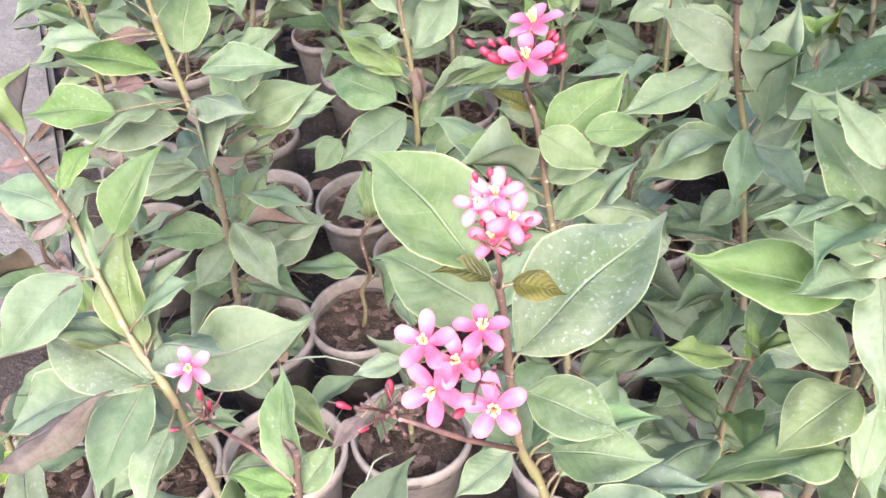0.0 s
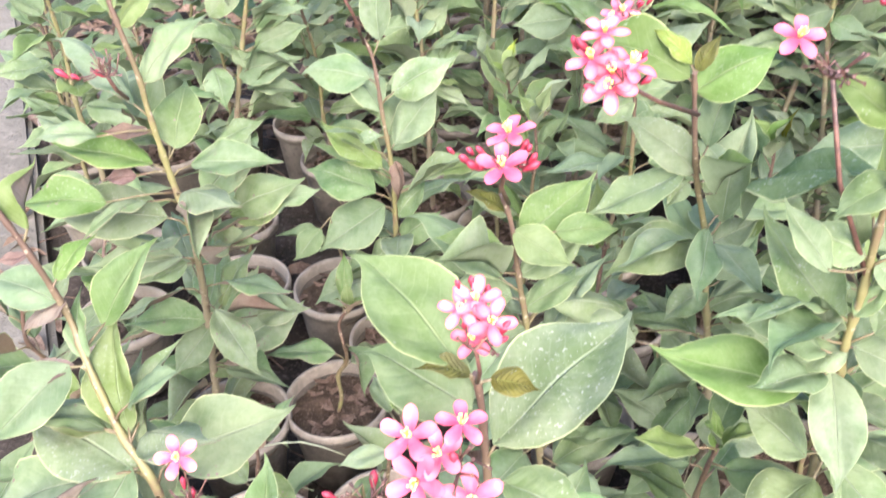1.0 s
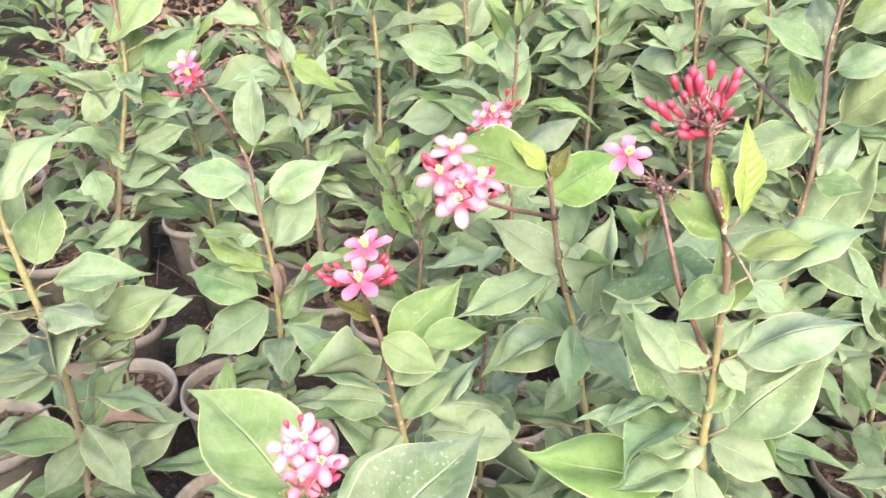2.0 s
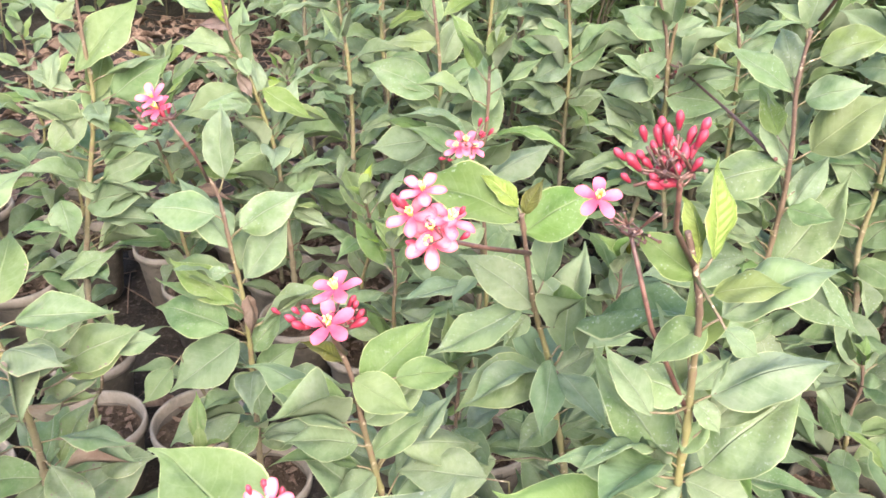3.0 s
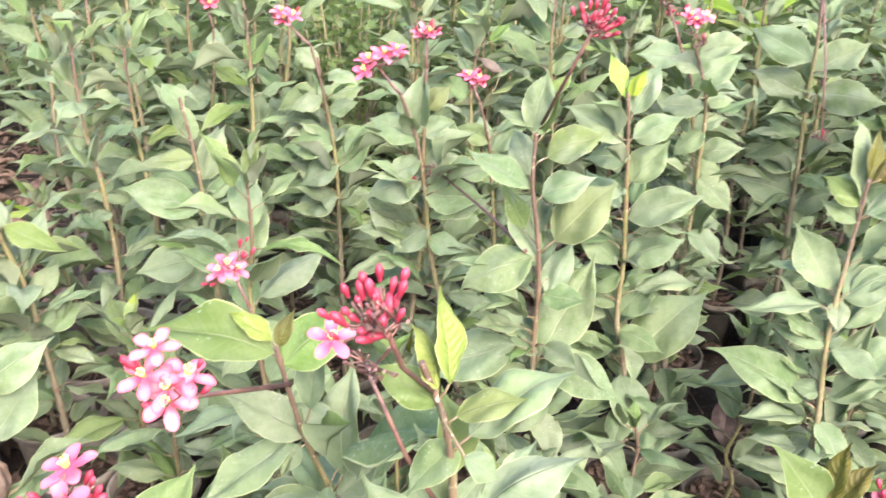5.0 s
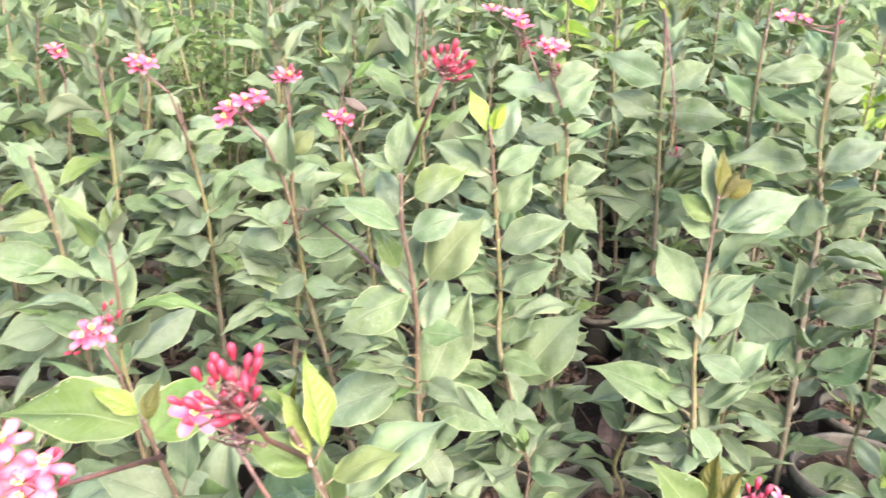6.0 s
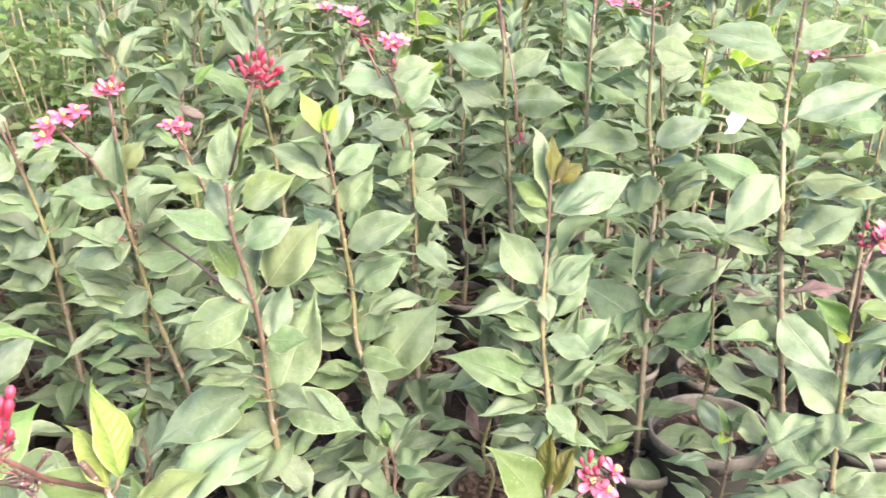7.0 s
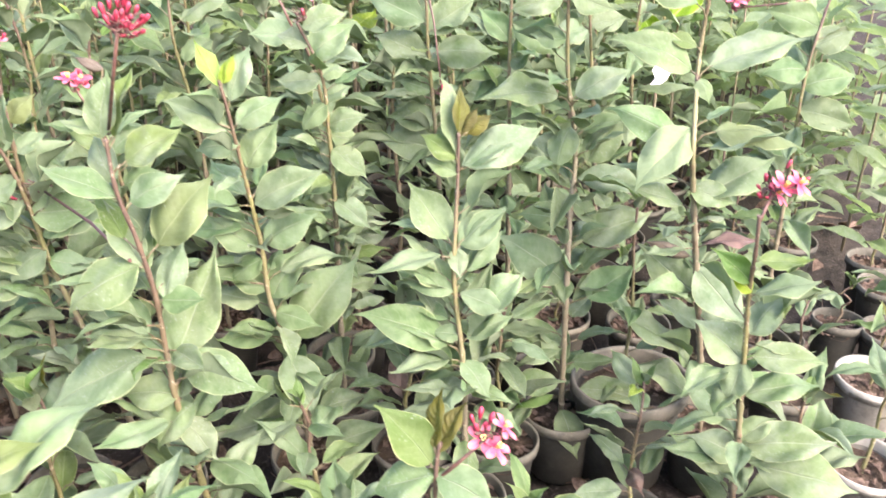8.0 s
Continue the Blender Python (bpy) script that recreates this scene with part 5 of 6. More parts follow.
cluster(p, (0.469, 1.005, 0.724), (0.448, 1.033, 0.754), [(0.439, 1.045, 0.762), (0.455, 1.036, 0.770), (0.432, 1.038, 0.750), (0.471, 1.030, 0.776)], [(0.427, 1.047, 0.744), (0.476, 1.025, 0.769)])
# far b
p = plant([(0.507, 1.018, 0.753), (0.507, 1.018, 0.694), (0.507, 1.018, 0.632), (0.512, 1.018, 0.558)], base=(0.482, 1.057), seed=443)
leaf(p, (0.507, 1.017, 0.702), -9, 42, -42, 0.046, 0.031, "olive")
leaf(p, (0.505, 1.019, 0.698), 142, 15, 39, 0.017, 0.011, "young")
leaf(p, (0.507, 1.018, 0.663), -12, 27, -36, 0.044, 0.029)
leaf(p, (0.507, 1.017, 0.686), 167, -38, 42, 0.045, 0.030)
leaf(p, (0.507, 1.018, 0.624), -25, 16, -42, 0.055, 0.036)
leaf(p, (0.510, 1.018, 0.599), 155, -15, 45, 0.059, 0.039)
cluster(p, (0.507, 1.018, 0.753), (0.512, 1.033, 0.790), [(0.514, 1.033, 0.796), (0.509, 1.040, 0.792)], [(0.502, 1.045, 0.799), (0.526, 1.027, 0.799), (0.519, 1.035, 0.805)])
# far c
p = plant([(0.635, 1.122, 0.675), (0.657, 1.122, 0.601), (0.665, 1.122, 0.535), (0.674, 1.122, 0.456)], base=(0.698, 1.122), seed=444)
leaf(p, (0.657, 1.121, 0.610), 139, 21, 48, 0.061, 0.036, "young2")
leaf(p, (0.657, 1.122, 0.601), -16, 32, -45, 0.062, 0.041)
leaf(p, (0.661, 1.122, 0.564), 152, -9, 42, 0.057, 0.038)
leaf(p, (0.665, 1.121, 0.545), -25, 16, -42, 0.064, 0.042)
leaf(p, (0.669, 1.121, 0.506), 156, -17, 36, 0.061, 0.040)
leaf(p, (0.666, 1.118, 0.719), 137, 25, 42, 0.043, 0.028, "dry")
cluster(p, (0.635, 1.122, 0.675), (0.629, 1.136, 0.697), [(0.624, 1.142, 0.710), (0.638, 1.140, 0.706)], [(0.617, 1.151, 0.708), (0.631, 1.143, 0.692), (0.642, 1.129, 0.702), (0.638, 1.136, 0.718)])
# far d
p = plant([(0.438, 1.348, 0.720), (0.460, 1.348, 0.631), (0.477, 1.348, 0.522), (0.482, 1.348, 0.406)], base=(0.480, 1.313), seed=445)
leaf(p, (0.456, 1.349, 0.631), 156, -18, 45, 0.058, 0.038)
leaf(p, (0.467, 1.348, 0.611), -23, 20, -42, 0.054, 0.035)
leaf(p, (0.476, 1.348, 0.552), 150, -4, 51, 0.094, 0.060)
leaf(p, (0.482, 1.347, 0.521), 165, -34, 45, 0.081, 0.054)
leaf(p, (0.477, 1.349, 0.511), -14, 35, -48, 0.078, 0.051)
leaf(p, (0.481, 1.349, 0.449), -24, 17, -39, 0.066, 0.043)
leaf(p, (0.482, 1.348, 0.459), 159, -24, 48, 0.090, 0.060)
cluster(p, (0.438, 1.348, 0.720), (0.407, 1.384, 0.754), [(0.402, 1.393, 0.767), (0.418, 1.384, 0.762), (0.405, 1.390, 0.755)], [(0.427, 1.385, 0.771), (0.394, 1.400, 0.758)])
# far e
p = plant([(0.325, 1.625, 0.701), (0.320, 1.625, 0.620), (0.306, 1.625, 0.505)], base=(0.277, 1.625), seed=446)
leaf(p, (0.322, 1.625, 0.641), 145, 7, 42, 0.064, 0.042)
leaf(p, (0.320, 1.625, 0.620), -24, 17, -54, 0.071, 0.047)
leaf(p, (0.315, 1.625, 0.579), 155, -15, 54, 0.079, 0.052)
leaf(p, (0.313, 1.625, 0.558), -38, -14, -33, 0.070, 0.046)
cluster(p, (0.325, 1.625, 0.701), (0.318, 1.647, 0.737), [(0.318, 1.656, 0.751), (0.324, 1.646, 0.742)], [(0.305, 1.662, 0.751), (0.335, 1.649, 0.746)])
# far f
p = plant([(0.931, 1.053, 0.754), (0.958, 1.053, 0.707), (0.975, 1.053, 0.640), (0.991, 1.053, 0.540), (0.989, 1.053, 0.437)], base=(0.999, 1.075), seed=447)
leaf(p, (0.937, 1.053, 0.745), 149, -1, 54, 0.070, 0.046)
leaf(p, (0.959, 1.054, 0.698), -16, 33, -39, 0.094, 0.062)
leaf(p, (0.969, 1.054, 0.660), 156, -18, 39, 0.058, 0.038)
leaf(p, (0.977, 1.053, 0.631), -23, 20, -33, 0.054, 0.036)
leaf(p, (0.985, 1.053, 0.581), 157, -19, 33, 0.058, 0.038)
leaf(p, (0.986, 1.054, 0.571), -38, -15, -42, 0.061, 0.041)
leaf(p, (0.990, 1.054, 0.499), 159, -24, 33, 0.069, 0.046)
leaf(p, (0.991, 1.053, 0.479), -35, -7, -36, 0.064, 0.042)
cluster(p, (0.931, 1.053, 0.754), (0.922, 1.087, 0.811), [(0.888, 1.130, 0.853), (0.917, 1.102, 0.843), (0.924, 1.096, 0.830), (0.914, 1.113, 0.846)], [(0.928, 1.084, 0.806), (0.946, 1.075, 0.815), (0.949, 1.063, 0.797), (0.936, 1.078, 0.789), (0.921, 1.088, 0.803)])
# far g
p = plant([(1.513, 0.962, 0.803), (1.540, 0.962, 0.657), (1.567, 0.962, 0.509), (1.592, 0.962, 0.372)], base=(1.622, 0.962), seed=448)
leaf(p, (1.523, 0.960, 0.763), -29, 5, -48, 0.066, 0.044)
leaf(p, (1.516, 0.965, 0.782), 155, -16, 45, 0.074, 0.049)
leaf(p, (1.535, 0.963, 0.689), -28, 8, -48, 0.079, 0.052)
leaf(p, (1.534, 0.965, 0.678), 152, -8, 48, 0.085, 0.056)
leaf(p, (1.561, 0.960, 0.544), -28, 8, -42, 0.083, 0.054)
cluster(p, (1.513, 0.962, 0.803), (1.478, 0.989, 0.813), [(1.444, 1.016, 0.829), (1.474, 0.997, 0.828)], [(1.527, 0.969, 0.816), (1.529, 0.963, 0.821), (1.431, 1.024, 0.829)])
# far w
p = plant([(1.189, 1.061, 0.848), (1.206, 1.061, 0.752), (1.211, 1.061, 0.667), (1.228, 1.061, 0.519), (1.242, 1.061, 0.341), (1.250, 1.061, 0.145)], base=(1.252, 1.061), seed=464)
leaf(p, (1.205, 1.064, 0.722), 127, 23, 60, 0.116, 0.061)
leaf(p, (1.208, 1.063, 0.702), -20, 29, -51, 0.110, 0.062)
leaf(p, (1.210, 1.064, 0.661), 128, 21, 57, 0.102, 0.059)
leaf(p, (1.222, 1.051, 0.672), -43, -2, -60, 0.111, 0.062)
leaf(p, (1.218, 1.061, 0.598), 130, 17, 45, 0.065, 0.043)
leaf(p, (1.226, 1.060, 0.542), 135, 6, 54, 0.090, 0.055)
leaf(p, (1.230, 1.063, 0.485), 134, 10, 51, 0.115, 0.068)
leaf(p, (1.233, 1.058, 0.462), -27, 31, -36, 0.078, 0.051)
leaf(p, (1.238, 1.062, 0.366), 153, -31, 27, 0.080, 0.053)
leaf(p, (1.244, 1.063, 0.315), -26, 31, -30, 0.079, 0.052)
leaf(p, (1.246, 1.061, 0.252), 138, -0, 36, 0.085, 0.056)
leaf(p, (1.248, 1.062, 0.225), -35, 15, -30, 0.079, 0.052)
cluster(p, (1.189, 1.061, 0.848), (1.153, 0.960, 0.624), [], [(1.157, 0.964, 0.634)])
# far x
p = plant([(0.893, 0.978, 0.775), (0.929, 0.978, 0.695), (0.936, 0.978, 0.604), (0.940, 0.978, 0.479), (0.938, 0.978, 0.388)], base=(0.921, 0.956), seed=465)
leaf(p, (0.901, 0.977, 0.766), -29, 15, -45, 0.069, 0.045)
leaf(p, (0.911, 0.978, 0.740), 130, 17, 45, 0.052, 0.035)
leaf(p, (0.929, 0.979, 0.686), 139, -3, 51, 0.068, 0.045)
leaf(p, (0.935, 0.977, 0.650), 161, -41, 36, 0.060, 0.039)
leaf(p, (0.936, 0.978, 0.614), -35, 15, -48, 0.064, 0.042)
leaf(p, (0.938, 0.976, 0.577), -59, -34, -36, 0.072, 0.048)
leaf(p, (0.938, 0.978, 0.529), 154, -33, 36, 0.061, 0.040)
leaf(p, (0.939, 0.977, 0.490), -60, -35, -27, 0.072, 0.048)
leaf(p, (0.929, 0.978, 0.695), -37, 10, -33, 0.043, 0.029)
cluster(p, (0.893, 0.978, 0.775), (0.901, 0.972, 0.778), [], [(0.902, 0.974, 0.787)])
# far r
p = plant([(1.638, 0.563, 0.786), (1.611, 0.563, 0.706), (1.602, 0.563, 0.630), (1.613, 0.563, 0.527), (1.620, 0.563, 0.428)], base=(1.634, 0.563), seed=459)
leaf(p, (1.620, 0.563, 0.733), 130, 17, 66, 0.099, 0.056)
leaf(p, (1.611, 0.563, 0.706), -33, 19, -42, 0.078, 0.052)
leaf(p, (1.606, 0.563, 0.668), 139, -3, 48, 0.076, 0.050)
leaf(p, (1.602, 0.565, 0.640), -37, 11, -48, 0.095, 0.061)
leaf(p, (1.605, 0.564, 0.600), -49, -15, -60, 0.104, 0.060)
leaf(p, (1.613, 0.560, 0.538), 142, -9, 30, 0.060, 0.040)
cluster(p, (1.638, 0.563, 0.786), (1.519, 0.658, 0.764), [(1.518, 0.660, 0.776)], [(1.523, 0.674, 0.783), (1.541, 0.653, 0.774), (1.520, 0.664, 0.763)])
# mid pink
p = plant([(0.245, 0.875, 0.525), (0.251, 0.875, 0.472), (0.258, 0.875, 0.399)], base=(0.277, 0.875), seed=780)
leaf(p, (0.245, 0.876, 0.509), 177, -14, 33, 0.057, 0.038)
leaf(p, (0.250, 0.875, 0.480), -2, 17, -30, 0.049, 0.032)
leaf(p, (0.251, 0.875, 0.472), -174, -28, 30, 0.054, 0.036)
cluster(p, (0.245, 0.875, 0.525), (0.232, 0.901, 0.564), [(0.228, 0.906, 0.568), (0.237, 0.903, 0.562), (0.218, 0.904, 0.562)], [(0.244, 0.911, 0.590), (0.253, 0.916, 0.592), (0.257, 0.908, 0.579), (0.201, 0.902, 0.549), (0.209, 0.896, 0.550), (0.247, 0.904, 0.576)])
# left back
p = plant([(-0.069, 1.188, 0.678), (-0.061, 1.188, 0.610), (-0.049, 1.188, 0.578), (-0.031, 1.188, 0.520), (-0.010, 1.188, 0.432), (-0.003, 1.188, 0.356)], base=(0.012, 1.188), seed=860)
leaf(p, (-0.044, 1.187, 0.550), 92, 54, 30, 0.115, 0.051)
leaf(p, (-0.063, 1.186, 0.587), 166, 4, 24, 0.086, 0.040)
leaf(p, (-0.065, 1.188, 0.625), 139, 41, 0, 0.056, 0.025, "young")
leaf(p, (-0.049, 1.188, 0.578), -62, -40, 0, 0.035, 0.023)
leaf(p, (-0.053, 1.185, 0.530), -176, -25, 54, 0.092, 0.053)
leaf(p, (-0.054, 1.186, 0.556), -50, -47, -18, 0.042, 0.019, "dark")
leaf(p, (-0.027, 1.189, 0.524), 101, 52, 0, 0.054, 0.025)
leaf(p, (-0.011, 1.189, 0.450), 53, 52, 0, 0.103, 0.047)
leaf(p, (-0.022, 1.186, 0.433), 174, -11, 45, 0.055, 0.036)
leaf(p, (0.015, 1.190, 0.369), 40, 47, -15, 0.070, 0.031)
leaf(p, (-0.021, 1.187, 0.386), 142, 37, 24, 0.057, 0.032)
leaf(p, (-0.057, 1.189, 0.617), 167, 3, 27, 0.050, 0.023, "dark")
leaf(p, (-0.006, 1.188, 0.366), 11, 24, -42, 0.072, 0.045)
leaf(p, (-0.004, 1.188, 0.356), 179, -17, 42, 0.061, 0.040)
leaf(p, (-0.009, 1.189, 0.413), 34, 37, -36, 0.068, 0.034)
# left back low
p = plant([(-0.234, 1.115, 0.699), (-0.235, 1.115, 0.624), (-0.236, 1.115, 0.542), (-0.258, 1.115, 0.438), (-0.279, 1.115, 0.342)], base=(-0.310, 1.115), seed=1230)
leaf(p, (-0.251, 1.110, 0.583), 29, 41, -36, 0.129, 0.059, "young2")
leaf(p, (-0.211, 1.122, 0.547), 10, 33, -57, 0.090, 0.052)
leaf(p, (-0.297, 1.103, 0.478), 28, 40, -51, 0.083, 0.043)
leaf(p, (-0.244, 1.116, 0.519), 71, 49, -18, 0.079, 0.036)
leaf(p, (-0.240, 1.118, 0.461), 9, 32, -54, 0.087, 0.039)
leaf(p, (-0.243, 1.117, 0.428), 2, 23, -57, 0.088, 0.040)
leaf(p, (-0.274, 1.115, 0.387), -2, 16, -51, 0.105, 0.058)
leaf(p, (-0.303, 1.108, 0.399), -65, -41, 0, 0.066, 0.044)
leaf(p, (-0.268, 1.113, 0.429), -59, -39, 0, 0.036, 0.024)
leaf(p, (-0.282, 1.100, 0.564), 72, 54, 6, 0.059, 0.026)
leaf(p, (-0.260, 1.107, 0.653), 15, 38, -60, 0.033, 0.020, "olive")
leaf(p, (-0.314, 1.071, 0.293), 4, 25, -27, 0.090, 0.042)
# far y
p = plant([(1.249, 0.899, 0.874), (1.246, 0.899, 0.768), (1.248, 0.899, 0.654), (1.255, 0.899, 0.541)], base=(1.272, 0.899), seed=466)
leaf(p, (1.247, 0.899, 0.763), -40, -0, -48, 0.084, 0.038)
leaf(p, (1.249, 0.897, 0.740), -61, -28, -60, 0.100, 0.048)
leaf(p, (1.243, 0.904, 0.786), 95, 51, 39, 0.075, 0.035)
leaf(p, (1.247, 0.900, 0.711), 117, 43, 54, 0.077, 0.040)
leaf(p, (1.248, 0.899, 0.683), -59, -25, -54, 0.049, 0.031)
leaf(p, (1.249, 0.899, 0.643), 150, -22, 48, 0.072, 0.043)
leaf(p, (1.252, 0.899, 0.603), -50, -23, -51, 0.068, 0.045)
leaf(p, (1.254, 0.898, 0.562), 151, -22, 42, 0.071, 0.047)

for i, p in enumerate(PLANTS):
    size = p.pts[0].z
    open_growth = i in (12, 13)
    thicken(p, (10 if i in (1, 14) else 22) if size < 0.56 else 17 if open_growth else 14 if i == 2 else 28 if i < 8 else 34, seed=700 + i)
    # small leaves close round the upper stems
    if i >= 4 and size > 0.56 and not open_growth:
        thicken(p, 14 if i > 7 else 5, 0.35, 0.93, 900 + i, 0.82, True)

for x, y, s in ((-0.33, 0.34, 33), (-0.43, 0.48, 34), (-0.40, 0.63, 35), (-0.30, 0.50, 36)):
    grow(x, y, 0.36, s, (0.0, 0.0), 1.0, 0.1, 0.016)
# pots with low, thin shrubs between the tall ones, and two bushy ones
for x, y, s in ((-0.104, 0.723, 21), (-0.168, 0.522, 23), (-0.032, 0.550, 24), (-0.125, 0.945, 25), (-0.265, 0.955, 26)):
    grow(x, y, 0.27, s, (0.02, 0.02), 0.85, 0.35, 0.032, label="low thin shrub in a grey-brown nursery pot")
for x, y, s in ((0.93, 0.785, 27), (1.045, 0.70, 29), (0.44, 0.90, 31), (0.12, 1.10, 32), (0.15, 0.96, 37), (0.20, 0.69, 38), (0.255, 0.44, 39), (0.46, 0.63, 40)):
    grow(x, y, 0.40, s, (0.0, 0.0), 1.0, 0.08, 0.013)
# a large pot with a thin young shrub, and low pots at the open end of the bed
BIG_POT = Vector((1.255, 0.60))
grow(BIG_POT.x, BIG_POT.y, 0.50, 41, (0.0, 0.03), 0.85, 0.1, 0.05, radius=0.097, height=0.2, label="thin young shrub in a large dusty shaded pot", ware="dark")
for x, y, h, s, r, ware in (
    (1.675, 0.36, 0.33, 43, 0.066, "pale"), (1.435, 0.272, 0.36, 47, 0.066, "pale"), (1.829, 0.494, 0.2, 53, 0.05, "dark"), (2.05, 0.49, 0.22, 59, 0.06, "brown"),
    (1.52, 0.45, 0.30, 61, 0.06, "dark"), (1.86, 0.405, 0.26, 67, 0.055, "brown"), (1.66, 0.55, 0.26, 69, 0.06, "dark"), (2.16, 0.56, 0.3, 77, 0.06, "dark"),
):
    tone = {"pale": "pale dusty", "dark": "shaded olive-brown", "brown": "brown mud-coated"}[ware]
    grow(x, y, h, s, (0.02, 0.0), 0.9, 0.3, 0.035, radius=r, label="low sparse shrub in a %s nursery pot" % tone, ware=ware)
# shrubs of another kind with broad yellow-green leaves
for x, y, h, s in ((1.44, 1.60, 0.92, 71), (1.62, 1.70, 0.95, 73), (2.02, 1.12, 0.80, 79)):
    grow(x, y, h, s, (0.0, 0.0), 1.9, 0.6, 0.06, only="young", label="taller shrub with broad glossy yellow-green leaves")


def fine_shrub(x, y, h, spread, seed):
    """A shrub of thin branching twigs with many small bright leaves."""
    rnd = random.Random(seed)
    ob = new("small_leaved_shrub")
    ob.location = (x, y, 0)
    tagged(ob, "bright green shrub with many small leaves behind the pots", "shrub")
    wood, crown = bmesh.new(), bmesh.new()
    layer = wood.verts.layers.float.new("age")
    uv = crown.loops.layers.uv.new("UVMap")
    for _ in range(16):
        a, lean = rnd.random() * 6.28, rnd.uniform(0.1, spread)
        pts = [Vector((0, 0, 0)), Vector((0.4 * lean * math.cos(a), 0.4 * lean * math.sin(a), 0.5 * h)), Vector((lean * math.cos(a), lean * math.sin(a), h * rnd.uniform(0.8, 1.0)))]
        tube(wood, pts, [0.005, 0.0035, 0.0015], 5, [1, 0.7, 0.3], layer)
        for i in range(60):
            k = rnd.uniform(0.25, 1.0)
            c = pts[0].lerp(pts[1], 2 * k) if k < 0.5 else pts[1].lerp(pts[2], 2 * k - 1)
            l = rnd.uniform(0.022, 0.04)
            off = Vector((rnd.uniform(-1, 1), rnd.uniform(-1, 1), rnd.uniform(-0.3, 0.8))) * 0.035
            m = blade_pose(c + off, rnd.uniform(0, 360), rnd.uniform(-30, 50), rnd.uniform(-40, 40), l, l * 0.55)
            rows = []
            for r in range(4):
                v = r / 3
                w = math.sin(math.pi * (0.06 + 0.9 * v)) * 0.5
                rows.append([(crown.verts.new(m @ Vector((u * w, v, 0.3 * abs(u) * w + 0.2 * v * (1 - v)))), (0.5 + 0.5 * u, v)) for u in (-1, 0, 1)])
            for p, q in zip(rows, rows[1:]):
                for j in range(2):
                    quad = [p[j], p[j + 1], q[j + 1], q[j]]
                    f = crown.faces.new([c[0] for c in quad])
                    f.smooth = True
                    for lp, c in zip(f.loops, quad):
                        lp[uv].uv = c[1]
    part("branch_frame", wood, STEM, ob)
    part("crown", crown, LEAF["young2"], ob)


fine_shrub(0.70, 2.0, 0.86, 0.2, 5)

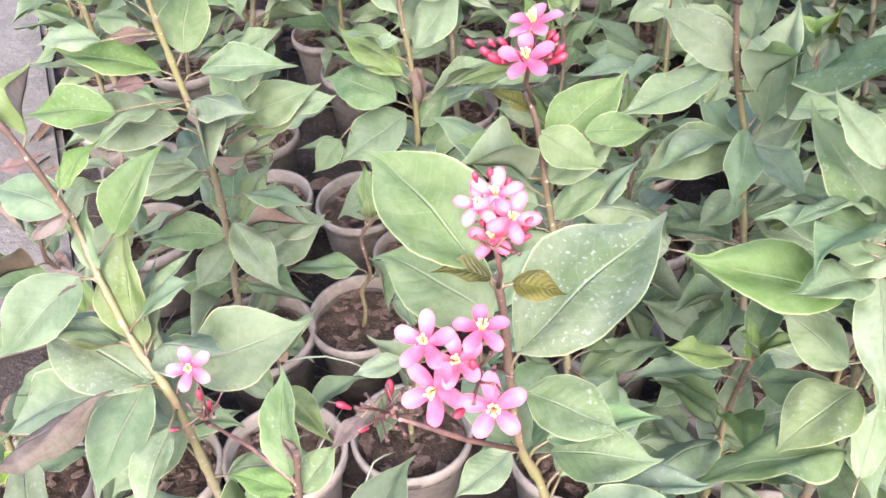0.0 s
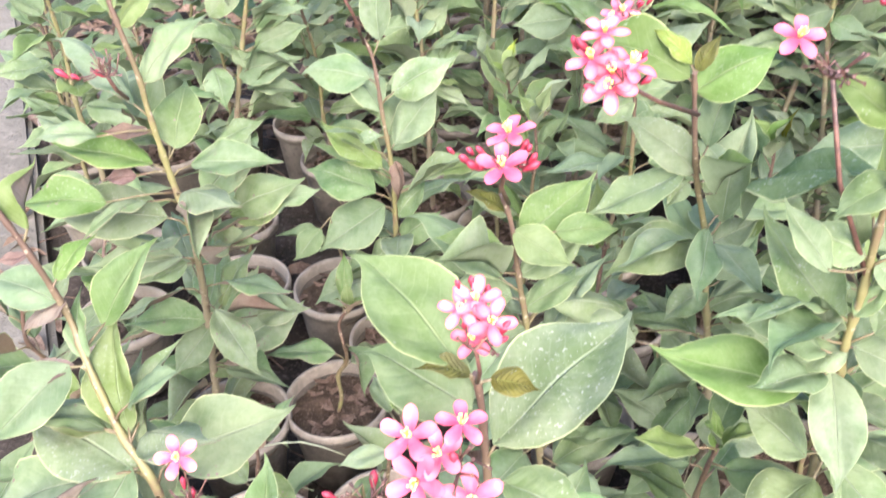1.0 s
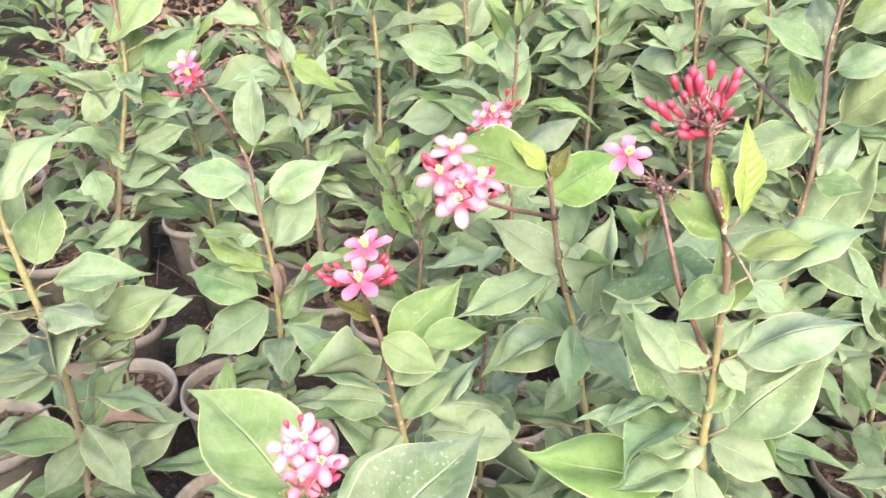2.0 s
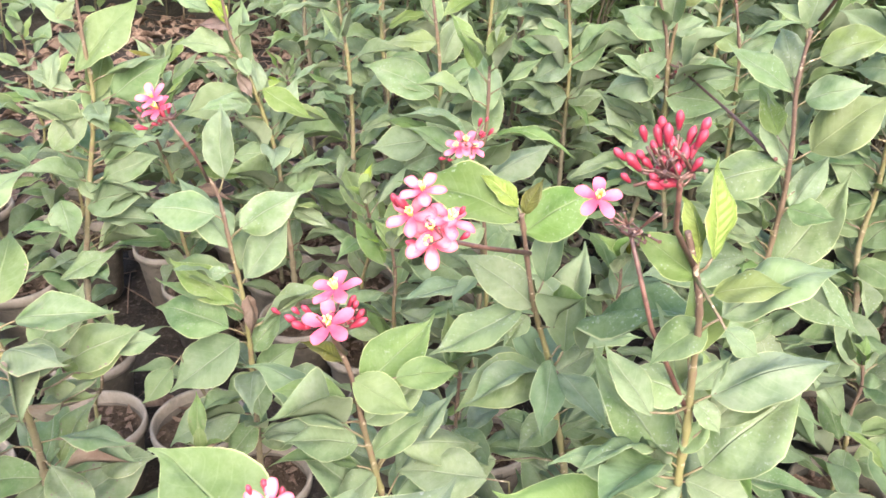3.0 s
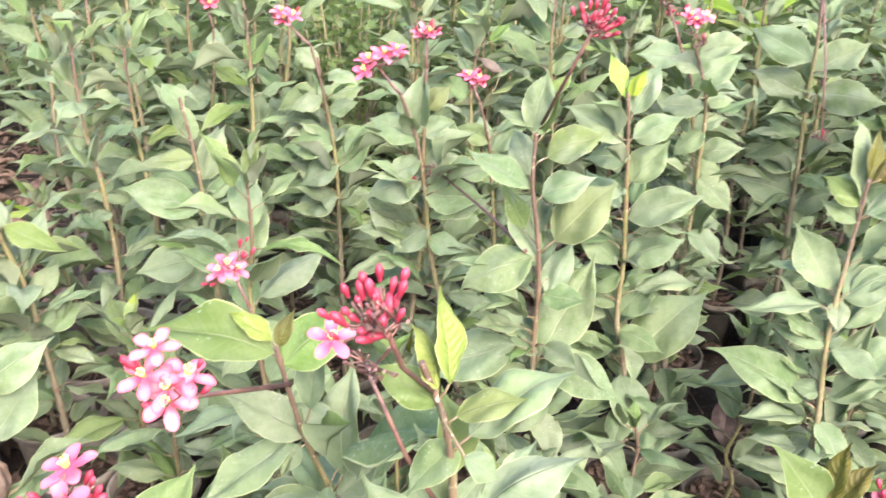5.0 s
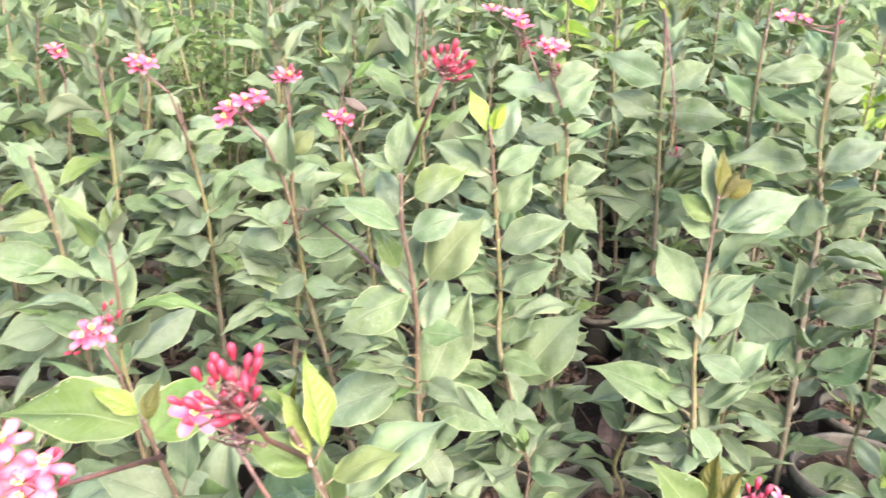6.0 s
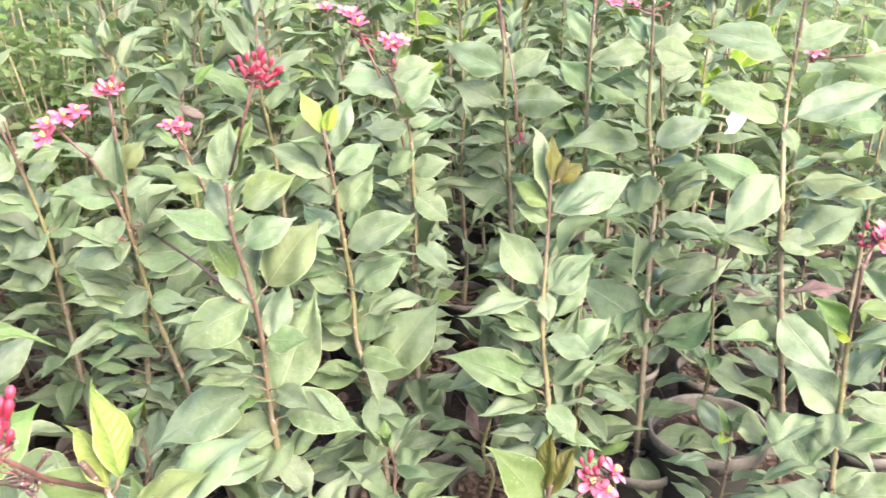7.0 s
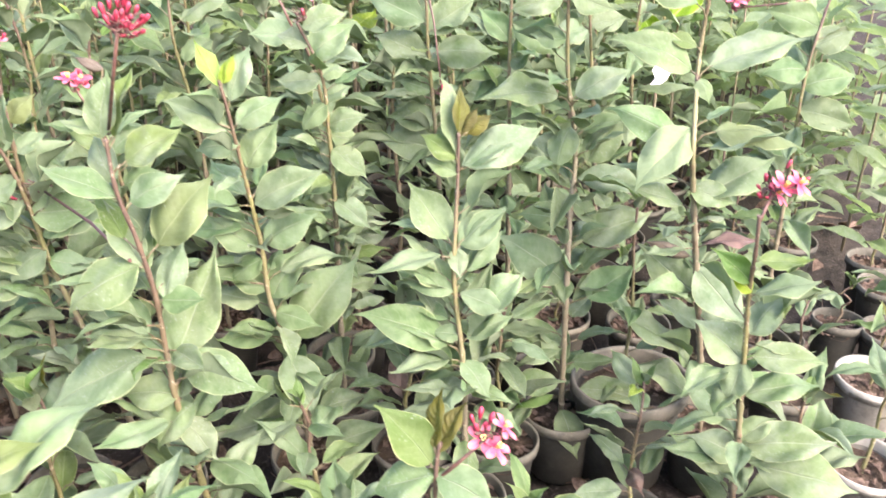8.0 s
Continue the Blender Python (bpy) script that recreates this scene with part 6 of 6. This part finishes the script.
# ---- the rest of the bed: shrubs that fill the rows ----
taken = [(p.ob.location.xy.copy(), 0.138) for p in PLANTS] + [(BIG_POT, 0.17), (Vector((0.70, 2.0)), 0.2)]
fill = random.Random(3)
distant = []
for j in range(34):
    for i in range(52):
        x = -2.0 + 0.152 * i + (0.076 if j % 2 else 0) + fill.uniform(-0.02, 0.02)
        y = 0.16 + 0.145 * j + fill.uniform(-0.02, 0.02)
        seed = 100 + 41 * j + i
        tall, low = fill.uniform(0.62, 0.78), fill.uniform(0.24, 0.36)
        sway = (fill.uniform(-0.05, 0.03), fill.uniform(-0.04, 0.04))
        size = fill.uniform(0.98, 1.2)
        if x < -0.46 - 0.47 * max(0.0, y - 0.92) or x > (2.1 if y < 0.6 else 2.75 + 1.6 * max(0.0, y - 0.8)) or (y < 0.45 and x < 0.2):
            continue
        if any((Vector((x, y)) - q).length < r for q, r in taken):
            continue
        if x > 1.3 and y < 0.6:
            continue
        # a bare stretch strewn with dry leaves, and low shrubs before it
        gap = x < 0.1 - 0.12 * (y - 1.2)
        if gap and 1.7 < y < 3.3 and x > -0.95:
            continue
        taken.append((Vector((x, y)), 0.138))
        h = tall + min(0.24, (0.1 if x < 0.3 else 0.2) * max(0.0, y - 1.0))
        if gap and y > 1.1:
            h = 0.44 + 0.3 * (tall - 0.62)
        if y > 2.05 or x > 2.25:
            distant.append((x, y, h))
        elif y > 0.92:
            grow(x, y, h, seed, sway, size, 0.1 if gap else 0.15, 0.014 if gap else 0.0155 if y < 1.5 else 0.0195, flower=0.0 if gap else 0.14)
        else:
            grow(x, y, low, seed, sway, size * 0.82, 0.08, 0.0135, flower=0.0, pale=0.05)
far_rows(distant, 17)


def straws(spans):
    """Thin pale grass straws lying across the pots."""
    rnd = random.Random(12)
    for a, b in spans:
        a, b = Vector(a), Vector(b)
        bm = bmesh.new()
        mid = a.lerp(b, 0.5) + Vector((rnd.uniform(-0.01, 0.01), rnd.uniform(-0.01, 0.01), 0.012))
        tube(bm, [a, a.lerp(mid, 0.5) + Vector((0, 0, 0.003)), mid, mid.lerp(b, 0.5) + Vector((0, 0, 0.003)), b], [0.0011, 0.0012, 0.001, 0.0008, 0.0004], 5)
        tagged(part("grass_straw", bm, STRAW), "thin pale green straw lying across the pots", "straw", "straws on the pots")


STRAW = Nodes("straw").set(Base_Color=rgb(0.27, 0.3, 0.19), Roughness=0.6)
straws([((-0.178, 0.619, 0.16), (-0.079, 0.6, 0.17)), ((-0.143, 0.458, 0.16), (-0.104, 0.546, 0.17)), ((-0.192, 0.572, 0.16), (-0.108, 0.553, 0.17)), ((-0.075, 0.449, 0.16), (-0.044, 0.494, 0.17))])

# a torn scrap of white plastic caught in the leaves
rnd = random.Random(8)
bm = bmesh.new()
rows = [[bm.verts.new((0.03 * (i - 2) / 2 * (1 - 0.12 * abs(j - 2)) + rnd.uniform(-0.003, 0.003), rnd.uniform(-0.006, 0.006), 0.024 * (j - 2) / 2 + rnd.uniform(-0.003, 0.003))) for i in range(5)] for j in range(5)]
for r, q in zip(rows, rows[1:]):
    for i in range(4):
        bm.faces.new((r[i], r[i + 1], q[i + 1], q[i])).smooth = True
PLASTIC = Nodes("white plastic").set(Base_Color=rgb(0.7, 0.71, 0.72), Roughness=0.4)
holder = min(PLANTS, key=lambda p: (p.ob.location.xy - Vector((1.50, 0.82))).length)
scrap = part("plastic_scrap", bm, PLASTIC, holder.ob, "crumpled white plastic scrap caught on the stem")
scrap.location = Vector((1.534, 0.791, 0.638)) - holder.ob.location

for p in PLANTS:
    finish(p)
